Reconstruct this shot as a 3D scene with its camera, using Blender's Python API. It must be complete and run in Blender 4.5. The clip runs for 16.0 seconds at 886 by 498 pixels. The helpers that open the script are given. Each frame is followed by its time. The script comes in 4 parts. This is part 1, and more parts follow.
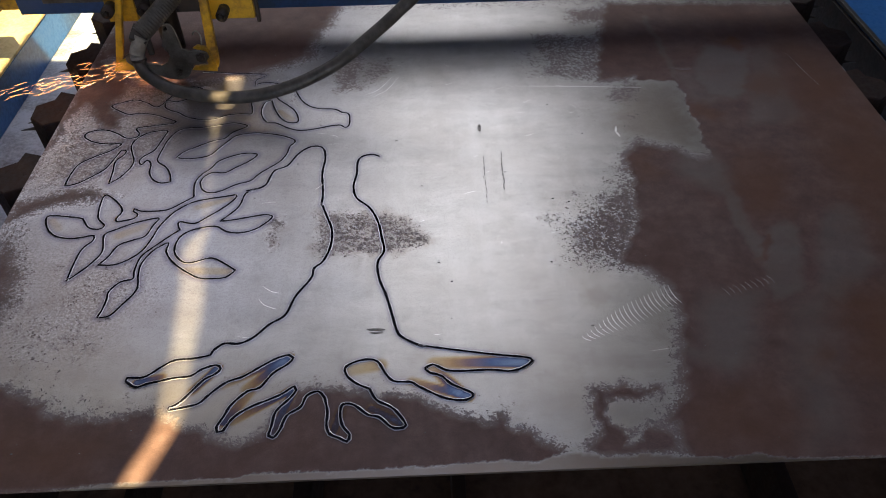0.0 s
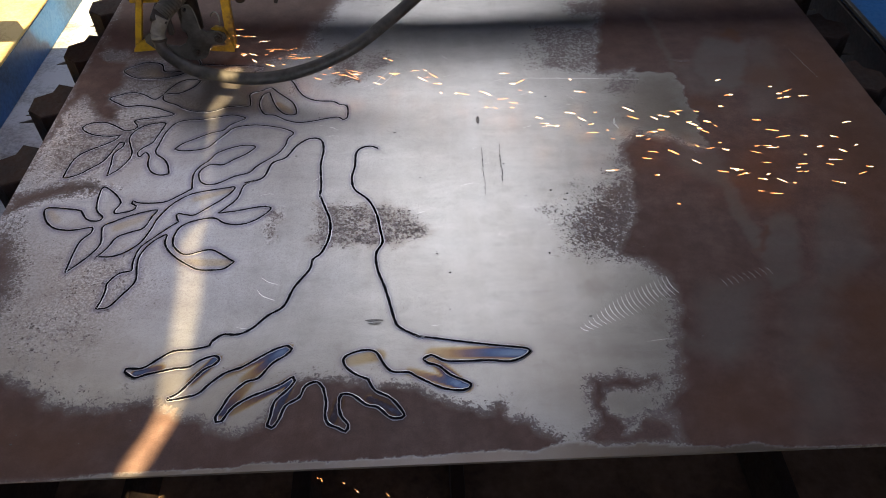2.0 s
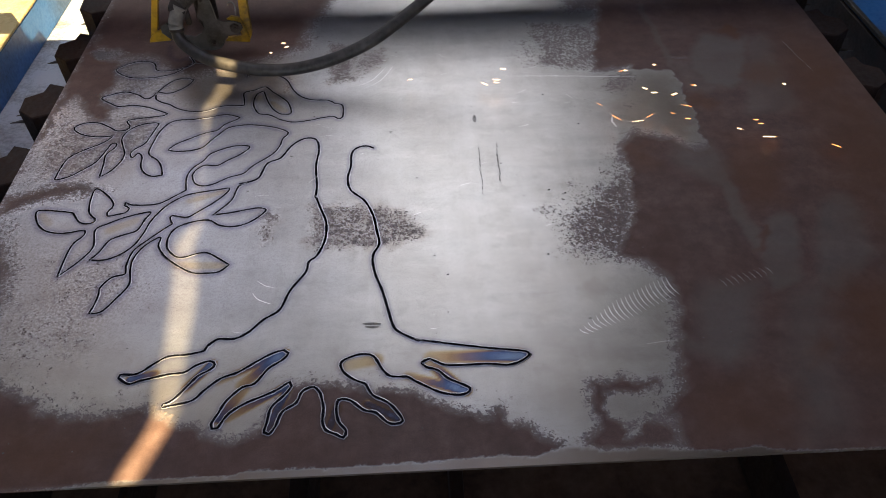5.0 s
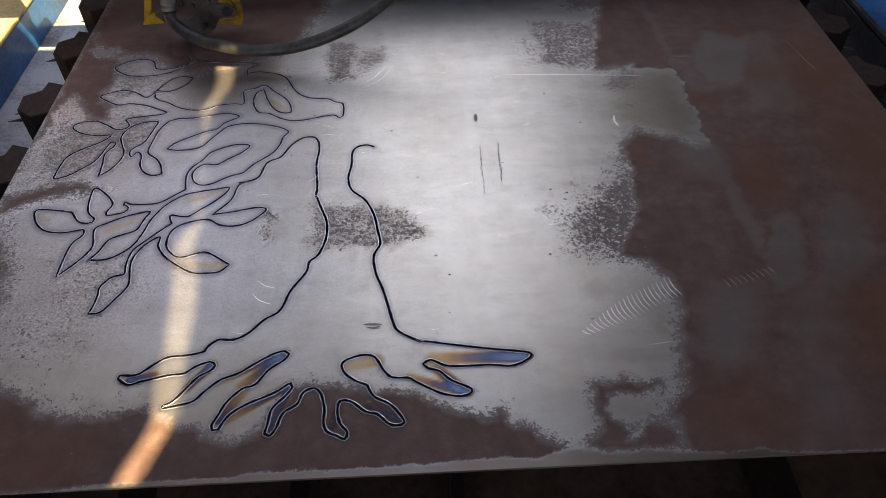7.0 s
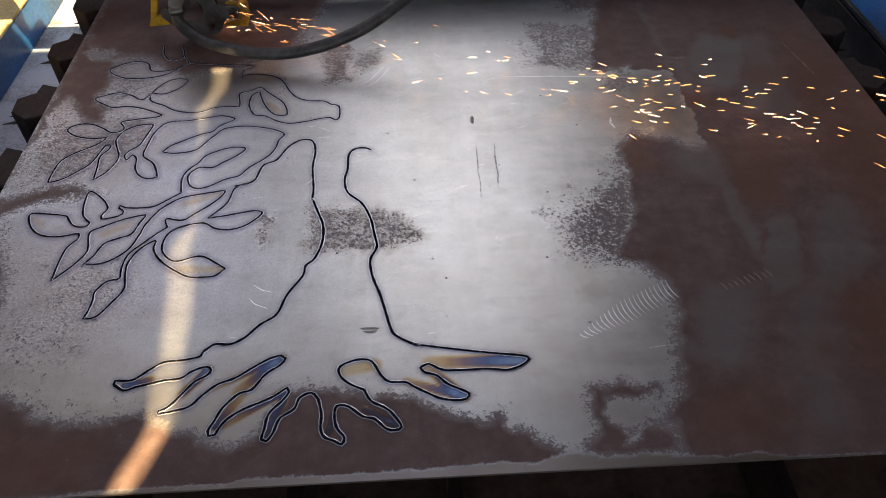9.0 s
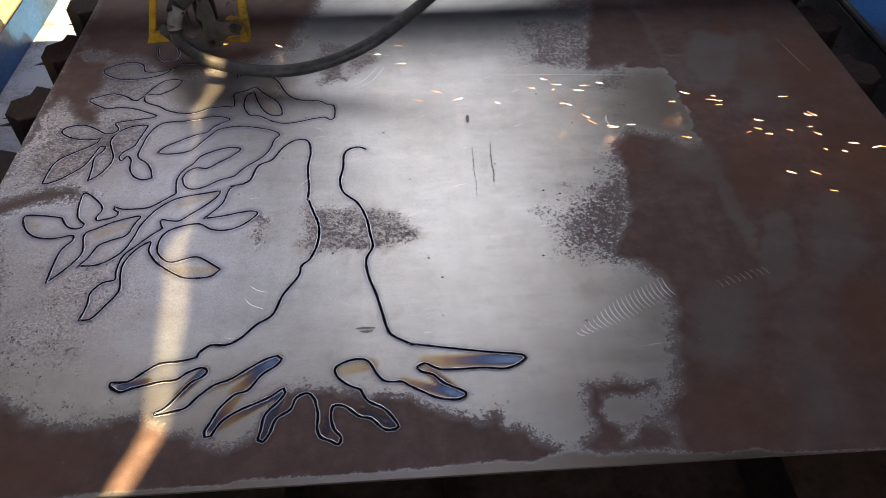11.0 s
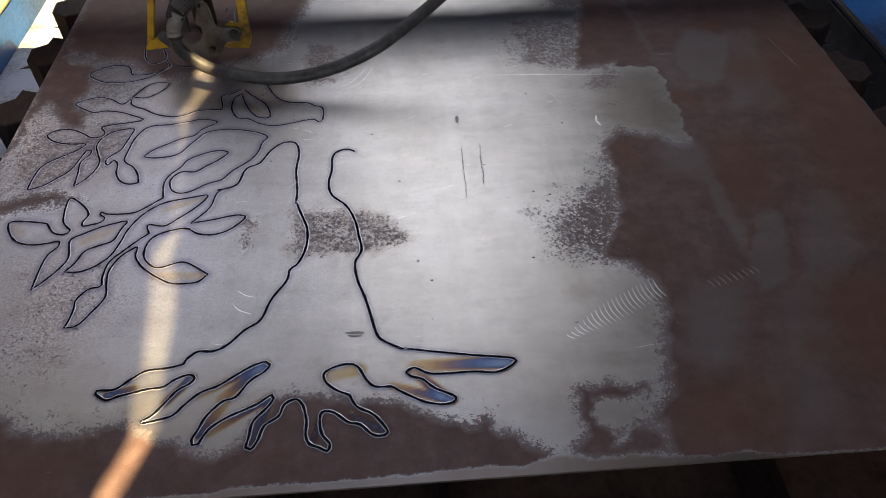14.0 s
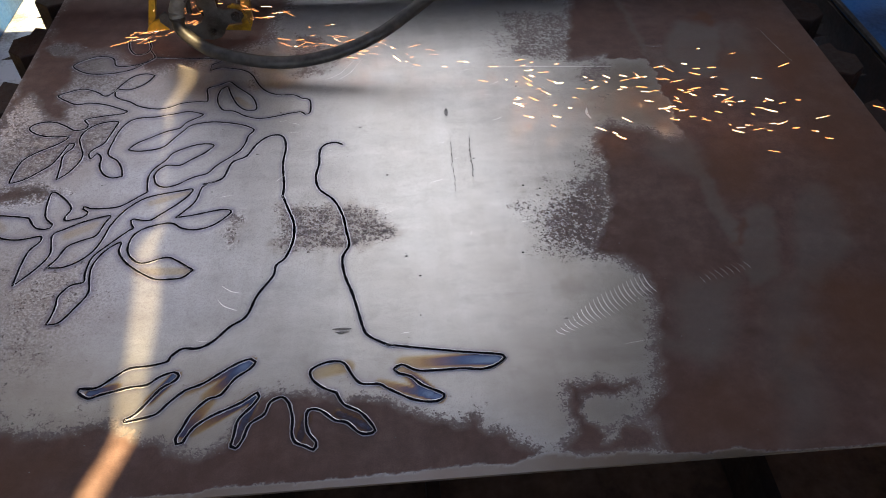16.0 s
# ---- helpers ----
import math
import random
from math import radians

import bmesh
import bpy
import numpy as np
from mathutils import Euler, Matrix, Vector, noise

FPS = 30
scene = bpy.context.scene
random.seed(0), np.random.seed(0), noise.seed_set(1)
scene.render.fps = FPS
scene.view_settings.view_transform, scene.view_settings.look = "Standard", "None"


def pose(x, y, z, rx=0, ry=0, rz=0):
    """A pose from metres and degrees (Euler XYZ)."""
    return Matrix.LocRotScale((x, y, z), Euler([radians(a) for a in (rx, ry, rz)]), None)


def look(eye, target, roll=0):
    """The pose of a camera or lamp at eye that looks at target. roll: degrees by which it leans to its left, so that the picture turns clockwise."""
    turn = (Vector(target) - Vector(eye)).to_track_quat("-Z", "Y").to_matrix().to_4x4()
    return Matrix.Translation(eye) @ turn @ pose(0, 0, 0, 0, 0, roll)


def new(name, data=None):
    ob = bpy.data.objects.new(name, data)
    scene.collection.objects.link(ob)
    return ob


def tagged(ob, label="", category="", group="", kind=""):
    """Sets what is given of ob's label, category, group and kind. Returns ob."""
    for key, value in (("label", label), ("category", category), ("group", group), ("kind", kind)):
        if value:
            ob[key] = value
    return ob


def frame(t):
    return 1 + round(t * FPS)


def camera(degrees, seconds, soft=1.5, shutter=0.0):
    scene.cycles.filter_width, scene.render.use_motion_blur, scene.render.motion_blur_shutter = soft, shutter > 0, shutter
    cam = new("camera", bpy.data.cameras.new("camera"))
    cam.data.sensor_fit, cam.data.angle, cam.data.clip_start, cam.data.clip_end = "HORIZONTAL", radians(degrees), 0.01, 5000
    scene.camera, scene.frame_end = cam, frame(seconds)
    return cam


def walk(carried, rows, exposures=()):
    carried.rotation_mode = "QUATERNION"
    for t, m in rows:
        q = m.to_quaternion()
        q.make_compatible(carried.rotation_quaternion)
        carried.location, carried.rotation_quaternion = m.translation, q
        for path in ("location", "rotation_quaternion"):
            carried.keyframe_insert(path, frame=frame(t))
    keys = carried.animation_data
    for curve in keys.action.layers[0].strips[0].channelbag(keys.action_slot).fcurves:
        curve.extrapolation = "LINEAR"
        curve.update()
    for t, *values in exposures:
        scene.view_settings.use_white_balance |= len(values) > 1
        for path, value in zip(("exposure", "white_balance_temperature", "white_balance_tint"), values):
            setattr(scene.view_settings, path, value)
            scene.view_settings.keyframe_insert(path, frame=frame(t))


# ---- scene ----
cam = camera(62.1, 16.0, soft=1.0)
PATH = [
    (0, (0.667, -0.416, 1.566), (0.708, 0.995, 0.15), -0.8),
    (0.5, (0.667, -0.42, 1.565), (0.709, 0.988, 0.145), -1.0),
    (1, (0.667, -0.424, 1.566), (0.709, 0.984, 0.146), -0.9),
    (1.5, (0.668, -0.424, 1.566), (0.708, 0.981, 0.143), -0.9),
    (2, (0.668, -0.421, 1.563), (0.711, 0.981, 0.137), -0.8),
    (2.5, (0.665, -0.416, 1.563), (0.711, 0.976, 0.128), -0.9),
    (3, (0.663, -0.414, 1.561), (0.712, 0.976, 0.123), -0.9),
    (3.5, (0.665, -0.414, 1.558), (0.717, 0.975, 0.12), -0.8),
    (4, (0.667, -0.41, 1.562), (0.721, 0.982, 0.127), -0.8),
    (6.5, (0.662, -0.401, 1.561), (0.719, 0.985, 0.12), -0.6),
    (7, (0.662, -0.398, 1.56), (0.72, 0.987, 0.119), -0.6),
    (7.5, (0.659, -0.399, 1.56), (0.724, 0.987, 0.119), -0.4),
    (8, (0.661, -0.395, 1.56), (0.727, 0.99, 0.119), -0.5),
    (8.5, (0.66, -0.391, 1.559), (0.729, 0.993, 0.118), -0.5),
    (9, (0.661, -0.392, 1.562), (0.73, 0.992, 0.119), -0.4),
    (11.5, (0.665, -0.391, 1.56), (0.743, 0.991, 0.116), -0.7),
    (12, (0.67, -0.388, 1.561), (0.746, 0.992, 0.116), -0.9),
    (12.5, (0.671, -0.389, 1.562), (0.743, 0.993, 0.118), -0.8),
    (13, (0.672, -0.389, 1.561), (0.752, 0.994, 0.119), -0.9),
    (13.5, (0.671, -0.384, 1.561), (0.756, 0.993, 0.113), -0.8),
    (14, (0.673, -0.382, 1.559), (0.76, 0.996, 0.112), -0.8),
    (14.5, (0.672, -0.381, 1.559), (0.759, 0.993, 0.108), -0.7),
    (15, (0.672, -0.374, 1.557), (0.759, 0.994, 0.1), -0.7),
    (15.5, (0.676, -0.369, 1.553), (0.772, 0.992, 0.091), -0.5),
    (16, (0.679, -0.37, 1.554), (0.786, 0.989, 0.09), -0.2),
]
walk(cam, [(t, look(eye, target, roll)) for t, eye, target, roll in PATH], exposures=[(0, 2.15, 6500, 18), (16, 2.15, 6500, 18)])

# ---- daylight, roof lights, exposure ----
PLATE_Z = 0.78                       # top of the steel plate
SUN_UP, SUN_AZ = 62.0, 145.0         # degrees: height, and turn from straight ahead to the right
ROOF_Z = 4.0

world = bpy.data.worlds.new("daylight")
scene.world = world
world.use_nodes = True
wn, wl = world.node_tree.nodes, world.node_tree.links
sky = wn.new("ShaderNodeTexSky")
sky.sky_type, sky.sun_disc = 'NISHITA', False
sky.sun_elevation, sky.sun_rotation = radians(SUN_UP), radians(SUN_AZ)
wl.new(sky.outputs[0], wn["Background"].inputs[0])
wn["Background"].inputs[1].default_value = 0.1

sun_way = Vector((math.sin(radians(SUN_AZ)) * math.cos(radians(SUN_UP)), math.cos(radians(SUN_AZ)) * math.cos(radians(SUN_UP)), math.sin(radians(SUN_UP))))
sun = new("sun", bpy.data.lights.new("sun", 'SUN'))
sun.data.energy, sun.data.angle, sun.data.color = 4.8, radians(0.30), (1.0, 0.79, 0.39)
sun.matrix_world = look(sun_way * 20, (0, 0, 0))

# translucent roof sheets: (x0, x1, y0, y1, watts)
ROOF_LIGHTS = [(0.15, 1.74, 2.4, 7.5, 17.0), (-2.6, -0.6, 2.1, 7.5, 11.0)]
for x0, x1, y0, y1, watts in ROOF_LIGHTS:
    lamp = new("roof_light", bpy.data.lights.new("roof_light", 'AREA'))
    lamp.data.shape, lamp.data.size, lamp.data.size_y = 'RECTANGLE', x1 - x0, y1 - y0
    lamp.data.energy, lamp.data.color = watts, (0.93, 0.97, 1.0)
    lamp.matrix_world = pose((x0 + x1) / 2, (y0 + y1) / 2, ROOF_Z - 0.06)
# added fill light for the fronts, in an assumed unseen doorway behind the camera
fill_light = new("front_fill_light", bpy.data.lights.new("front_fill_light", 'AREA'))
fill_light.data.shape, fill_light.data.size, fill_light.data.size_y = 'RECTANGLE', 3.0, 2.6
fill_light.data.energy, fill_light.data.color = 2.3, (1.0, 0.95, 0.9)
fill_light.matrix_world = pose(0.8, -3.98, 1.3, 90, 0, 0)


# ---- small tools ----
def part(name, bm, material, parent=None, label="", smooth=False):
    me = bpy.data.meshes.new(name)
    bm.normal_update()
    bm.to_mesh(me)
    bm.free()
    for m in (material if isinstance(material, (list, tuple)) else [material]):
        me.materials.append(m)
    if smooth:
        for p in me.polygons:
            p.use_smooth = True
    ob = new(name, me)
    if parent is not None:
        ob.parent = parent
    if label:
        tagged(ob, label)
    return ob


def box(bm, x0, x1, y0, y1, z0, z1, bevel=0.0, m=None):
    r = bmesh.ops.create_cube(bm, size=1.0)
    vs = r["verts"]
    for v in vs:
        v.co = Vector((x0 + (v.co.x + 0.5) * (x1 - x0), y0 + (v.co.y + 0.5) * (y1 - y0), z0 + (v.co.z + 0.5) * (z1 - z0)))
    if bevel:
        es = list({e for v in vs for e in v.link_edges})
        r2 = bmesh.ops.bevel(bm, geom=es, offset=bevel, segments=2, affect='EDGES', profile=0.6)
        vs = list({v for f in r2["faces"] for v in f.verts} | {v for v in vs if v.is_valid})
    if m is not None:
        for v in vs:
            v.co = m @ v.co
    return vs


def boxed(*a, **k):
    bm = bmesh.new()
    box(bm, *a, **k)
    return bm


def rod(bm, a, b, r0, r1=None, sides=16, bevel=0.0):
    a, b = Vector(a), Vector(b)
    r1 = r0 if r1 is None else r1
    r = bmesh.ops.create_cone(bm, cap_ends=True, segments=sides, radius1=r0, radius2=r1, depth=(b - a).length)
    m = Matrix.Translation((a + b) / 2) @ (b - a).to_track_quat('Z', 'Y').to_matrix().to_4x4()
    for v in r["verts"]:
        v.co = m @ v.co
    return r["verts"]


def prism(bm, outline, thick, m, bevel=0.0):
    """An outline in x, y, made thick along z, placed by m."""
    vs = [bm.verts.new((x, y, 0)) for x, y in outline]
    f = bm.faces.new(vs)
    ex = bmesh.ops.extrude_face_region(bm, geom=[f])
    up = [v for v in ex["geom"] if isinstance(v, bmesh.types.BMVert)]
    for v in up:
        v.co.z += thick
    allv = vs + up
    if bevel:
        es = [e for e in {e for v in allv for e in v.link_edges} if abs(e.verts[0].co.z - e.verts[1].co.z) < 1e-6]
        r = bmesh.ops.bevel(bm, geom=es, offset=bevel, segments=1, affect='EDGES')
        allv = list({v for v in allv if v.is_valid} | {v for f2 in r["faces"] for v in f2.verts})
    for v in allv:
        v.co = m @ v.co
    return allv


def spline(points, step, closed=False):
    """A smooth line through the points, with a point about every step."""
    p = [np.array(q, float) for q in points]
    n = len(p)
    out = []
    for i in range(n - 1):
        a, b, c, d = p[max(i - 1, 0)], p[i], p[i + 1], p[min(i + 2, n - 1)]
        k = max(1, int(np.linalg.norm(c - b) / step))
        for j in range(k):
            t = j / k
            out.append(0.5 * (2 * b + (c - a) * t + (2 * a - 5 * b + 4 * c - d) * t * t + (3 * b - a - 3 * c + d) * t ** 3))
    out.append(p[-1])
    return out


def tube(bm, line, radius, sides=12, caps=True):
    """A round bar along a line of points; radius may be a function of 0..1."""
    line = [Vector(q) for q in line]
    rings, n = [], len(line)
    ref = Vector((0.13, 0.2, 0.97))
    for i, q in enumerate(line):
        t = (line[min(i + 1, n - 1)] - line[max(i - 1, 0)]).normalized()
        u = t.cross(ref).normalized()
        w = u.cross(t)
        r = radius(i / (n - 1)) if callable(radius) else radius
        rings.append([bm.verts.new(q + r * (math.cos(a) * u + math.sin(a) * w)) for a in (2 * math.pi * s / sides for s in range(sides))])
    for r0, r1 in zip(rings, rings[1:]):
        for s in range(sides):
            bm.faces.new((r0[s], r0[(s + 1) % sides], r1[(s + 1) % sides], r1[s]))
    if caps:
        bm.faces.new(rings[0][::-1])
        bm.faces.new(rings[-1])


# ---- materials ----
def material(name, colour=(0.5, 0.5, 0.5), rough=0.5, metal=0.0):
    m = bpy.data.materials.new(name)
    m.use_nodes = True
    b = m.node_tree.nodes["Principled BSDF"]
    b.inputs["Base Color"].default_value = (*colour, 1)
    b.inputs["Roughness"].default_value = rough
    b.inputs["Metallic"].default_value = metal
    return m, m.node_tree.nodes, m.node_tree.links, b


def tex(nodes, links, scale, detail=6.0, rough=0.6, stretch=None):
    co = nodes.new("ShaderNodeTexCoord")
    n = nodes.new("ShaderNodeTexNoise")
    n.inputs["Scale"].default_value, n.inputs["Detail"].default_value, n.inputs["Roughness"].default_value = scale, detail, rough
    if stretch:
        mp = nodes.new("ShaderNodeMapping")
        mp.inputs["Scale"].default_value = stretch
        links.new(co.outputs["Object"], mp.inputs[0])
        links.new(mp.outputs[0], n.inputs[0])
    else:
        links.new(co.outputs["Object"], n.inputs[0])
    return n.outputs["Fac"]


def ramp(nodes, links, fac, stops, interp='LINEAR'):
    r = nodes.new("ShaderNodeValToRGB")
    r.color_ramp.interpolation = interp
    el = r.color_ramp.elements
    el[0].position, el[1].position = stops[0][0], stops[-1][0]
    for p, c in stops[1:-1]:
        el.new(p)
    for e, (p, c) in zip(el, stops):
        e.color = (*c, 1)
    links.new(fac, r.inputs[0])
    return r.outputs[0]


def grey(v):
    return (v, v, v)


def mix(nodes, links, fac, a, b, kind='MIX'):
    n = nodes.new("ShaderNodeMix")
    n.data_type, n.blend_type = 'RGBA', kind
    for sock, val in ((n.inputs[0], fac), (n.inputs[6], a), (n.inputs[7], b)):
        if isinstance(val, (int, float)):
            sock.default_value = val
        elif isinstance(val, tuple):
            sock.default_value = (*val, 1)
        else:
            links.new(val, sock)
    return n.outputs[2]


def calc(nodes, links, op, a, b=0.0, c=None, clamp=False):
    n = nodes.new("ShaderNodeMath")
    n.operation, n.use_clamp = op, clamp
    for sock, val in zip(n.inputs, (a, b, c)):
        if val is None:
            continue
        if isinstance(val, (int, float)):
            sock.default_value = val
        else:
            links.new(val, sock)
    return n.outputs[0]


def bumped(nodes, links, bsdf, height, strength=0.3, distance=0.002):
    n = nodes.new("ShaderNodeBump")
    n.inputs["Strength"].default_value, n.inputs["Distance"].default_value = strength, distance
    links.new(height, n.inputs["Height"])
    links.new(n.outputs[0], bsdf.inputs["Normal"])


def worn(name, colour, dirt, rough=0.5, metal=0.0, scale=9.0, share=0.5, bump=0.2, fine=120.0):
    """Paint or metal with dirt at two scales."""
    m, n, l, b = material(name, colour, rough, metal)
    big, small = tex(n, l, scale), tex(n, l, fine, 4.0)
    f = calc(n, l, 'ADD', calc(n, l, 'MULTIPLY', big, 0.75), calc(n, l, 'MULTIPLY', small, 0.25))
    f = ramp(n, l, f, [(0.62 - 0.4 * share, grey(0)), (0.72 - 0.2 * share, grey(1))])
    l.new(mix(n, l, f, colour, dirt), b.inputs["Base Color"])
    l.new(ramp(n, l, small, [(0.3, grey(max(rough - 0.12, 0.05))), (0.7, grey(min(rough + 0.15, 1)))]), b.inputs["Roughness"])
    bumped(n, l, b, small, bump, 0.001)
    return m


def plate_material():
    """Hot-rolled steel: bare metal worn bright, brown scale, speckled where the two meet, heat colours at the cuts."""
    m, n, l, b = material("hot_rolled_steel")
    at = {}
    for key in ("scale", "temper", "smear", "rusty", "film", "edge", "dull"):
        a = n.new("ShaderNodeAttribute")
        a.attribute_name = key
        at[key] = a.outputs["Fac"]
    spots, fine, broad = tex(n, l, 270.0, 3.0, 0.7), tex(n, l, 900.0, 2.0), tex(n, l, 3.5, 5.0)
    brush = tex(n, l, 11.0, 8.0, 0.68, (0.7, 2.0, 1.0))
    mid, cloud = tex(n, l, 26.0, 7.0, 0.7), tex(n, l, 8.0, 4.0, 0.6)
    grains = tex(n, l, 150.0, 4.0, 0.75)
    cells = n.new("ShaderNodeTexVoronoi")
    cells.inputs["Scale"].default_value = 560.0
    warp = n.new("ShaderNodeTexCoord")
    shove = n.new("ShaderNodeVectorMath")
    shove.operation = 'MULTIPLY_ADD'
    shove.inputs[1].default_value = (0.006, 0.006, 0.006)
    wobble = n.new("ShaderNodeTexNoise")
    wobble.inputs["Scale"].default_value = 160.0
    l.new(warp.outputs["Object"], wobble.inputs[0])
    l.new(wobble.outputs["Color"], shove.inputs[0])
    l.new(warp.outputs["Object"], shove.inputs[2])
    l.new(shove.outputs[0], cells.inputs["Vector"])
    part_of = n.new("ShaderNodeSeparateColor")
    l.new(cells.outputs["Color"], part_of.inputs[0])
    grit, tone = part_of.outputs[0], part_of.outputs[1]
    coarse = n.new("ShaderNodeTexVoronoi")
    coarse.inputs["Scale"].default_value = 210.0
    l.new(shove.outputs[0], coarse.inputs["Vector"])
    lumps = n.new("ShaderNodeSeparateColor")
    l.new(coarse.outputs["Color"], lumps.inputs[0])
    # flakes come away grain by grain, and in clusters
    k = calc(n, l, 'ADD', at["scale"], calc(n, l, 'MULTIPLY', calc(n, l, 'SUBTRACT', grit, 0.5), 0.42))
    k = calc(n, l, 'ADD', k, calc(n, l, 'MULTIPLY', calc(n, l, 'SUBTRACT', lumps.outputs[0], 0.5), 0.34))
    k = calc(n, l, 'ADD', k, calc(n, l, 'MULTIPLY', calc(n, l, 'SUBTRACT', grains, 0.5), 0.8))
    k = calc(n, l, 'ADD', k, calc(n, l, 'MULTIPLY', calc(n, l, 'SUBTRACT', mid, 0.5), 0.5))
    k = ramp(n, l, k, [(0.46, grey(0)), (0.56, grey(1))])
    bare = ramp(n, l, brush, [(0.25, (0.36, 0.36, 0.365)), (0.5, (0.485, 0.485, 0.485)), (0.75, (0.60, 0.60, 0.60))])
    bare = mix(n, l, ramp(n, l, cloud, [(0.35, grey(0)), (0.7, grey(0.7))]), bare, (0.40, 0.385, 0.37))
    wipe = tex(n, l, 9.0, 6.0, 0.65, (2.6, 0.5, 1.0))
    bare = mix(n, l, ramp(n, l, wipe, [(0.46, grey(0)), (0.68, grey(0.4))]), bare, (0.56, 0.57, 0.585))
    bare = mix(n, l, ramp(n, l, mid, [(0.52, grey(0)), (0.66, grey(0.4))]), bare, (0.33, 0.32, 0.31))
    bare = mix(n, l, ramp(n, l, fine, [(0.32, grey(0.55)), (0.5, grey(0))]), bare, (0.22, 0.21, 0.21))
    bare = mix(n, l, ramp(n, l, grains, [(0.60, grey(0)), (0.72, grey(0.35))]), bare, (0.66, 0.66, 0.66))
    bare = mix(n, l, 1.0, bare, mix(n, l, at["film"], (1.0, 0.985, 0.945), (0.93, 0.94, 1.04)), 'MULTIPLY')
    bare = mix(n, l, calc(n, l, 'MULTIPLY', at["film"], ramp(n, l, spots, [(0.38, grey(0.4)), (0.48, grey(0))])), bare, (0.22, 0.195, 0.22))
    bare = mix(n, l, calc(n, l, 'MULTIPLY', at["dull"], ramp(n, l, cloud, [(0.3, grey(0.75)), (0.7, grey(1))])), bare, (0.25, 0.20, 0.165))
    flakes = calc(n, l, 'MULTIPLY', ramp(n, l, spots, [(0.51, grey(0)), (0.57, grey(0.9))]), ramp(n, l, at["scale"], [(0.12, grey(0)), (0.35, grey(1))]))
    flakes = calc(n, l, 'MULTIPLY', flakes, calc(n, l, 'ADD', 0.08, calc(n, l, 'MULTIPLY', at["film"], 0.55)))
    bare = mix(n, l, calc(n, l, 'MULTIPLY', flakes, calc(n, l, 'SUBTRACT', 1.0, at["dull"])), bare, (0.82, 0.82, 0.87))
    scale = ramp(n, l, calc(n, l, 'ADD', calc(n, l, 'MULTIPLY', mid, 0.6), calc(n, l, 'MULTIPLY', fine, 0.4)),
                 [(0.32, (0.072, 0.045, 0.039)), (0.5, (0.153, 0.094, 0.082)), (0.68, (0.252, 0.17, 0.153))])
    scale = mix(n, l, ramp(n, l, broad, [(0.40, grey(0)), (0.66, grey(0.5))]), scale, (0.125, 0.05, 0.03))
    scale = mix(n, l, calc(n, l, 'MULTIPLY', at["smear"], ramp(n, l, brush, [(0.2, grey(0.45)), (0.75, grey(1))])), scale, (0.20, 0.186, 0.172))
    scale = mix(n, l, calc(n, l, 'MULTIPLY', at["rusty"], ramp(n, l, cloud, [(0.25, grey(0.3)), (0.7, grey(1))])), scale, (0.165, 0.068, 0.028))
    chips = calc(n, l, 'MULTIPLY', ramp(n, l, spots, [(0.55, grey(0)), (0.62, grey(0.4))]), ramp(n, l, at["scale"], [(0.35, grey(0)), (0.5, grey(1)), (0.8, grey(1)), (0.95, grey(0))]))
    scale = mix(n, l, chips, scale, (0.40, 0.38, 0.38))
    thin = ramp(n, l, at["scale"], [(0.5, grey(0.8)), (1.1, grey(0))])
    scale = mix(n, l, thin, scale, (0.28, 0.25, 0.25))
    ragged = ramp(n, l, at["scale"], [(0.3, grey(1)), (0.85, grey(0.15))])
    scale = mix(n, l, calc(n, l, 'MULTIPLY', ragged, ramp(n, l, tone, [(0.35, grey(0.5)), (0.6, grey(0))])), scale, (0.03, 0.022, 0.022))
    heat = ramp(n, l, at["temper"], [(0.0, (1, 1, 1)), (0.25, (0.88, 0.72, 0.46)), (0.42, (0.66, 0.44, 0.26)), (0.56, (0.33, 0.24, 0.30)), (0.74, (0.14, 0.22, 0.46)), (1.0, (0.34, 0.50, 0.80))])
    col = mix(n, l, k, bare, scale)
    col = mix(n, l, 1.0, col, heat, 'MULTIPLY')
    col = mix(n, l, calc(n, l, 'MULTIPLY', at["edge"], 0.75), col, mix(n, l, 1.0, col, (0.48, 0.47, 0.66), 'MULTIPLY'))
    l.new(col, b.inputs["Base Color"])
    l.new(ramp(n, l, k, [(0.0, grey(0.86)), (1.0, grey(0.15))]), b.inputs["Metallic"])
    rb = ramp(n, l, brush, [(0.2, grey(0.325)), (0.8, grey(0.39))])
    rs = ramp(n, l, mid, [(0.2, grey(0.54)), (0.8, grey(0.72))])
    l.new(mix(n, l, k, rb, rs), b.inputs["Roughness"])
    h = calc(n, l, 'ADD', calc(n, l, 'MULTIPLY', k, 0.4), calc(n, l, 'ADD', calc(n, l, 'MULTIPLY', fine, 0.3), calc(n, l, 'MULTIPLY', broad, 1.0)))
    bumped(n, l, b, h, 0.22, 0.0012)
    return m


def glowing(name, colour, strength):
    m, n, l, b = material(name, (0.02, 0.01, 0.0), 0.6)
    b.inputs["Emission Color"].default_value = (*colour, 1)
    b.inputs["Emission Strength"].default_value = strength
    return m


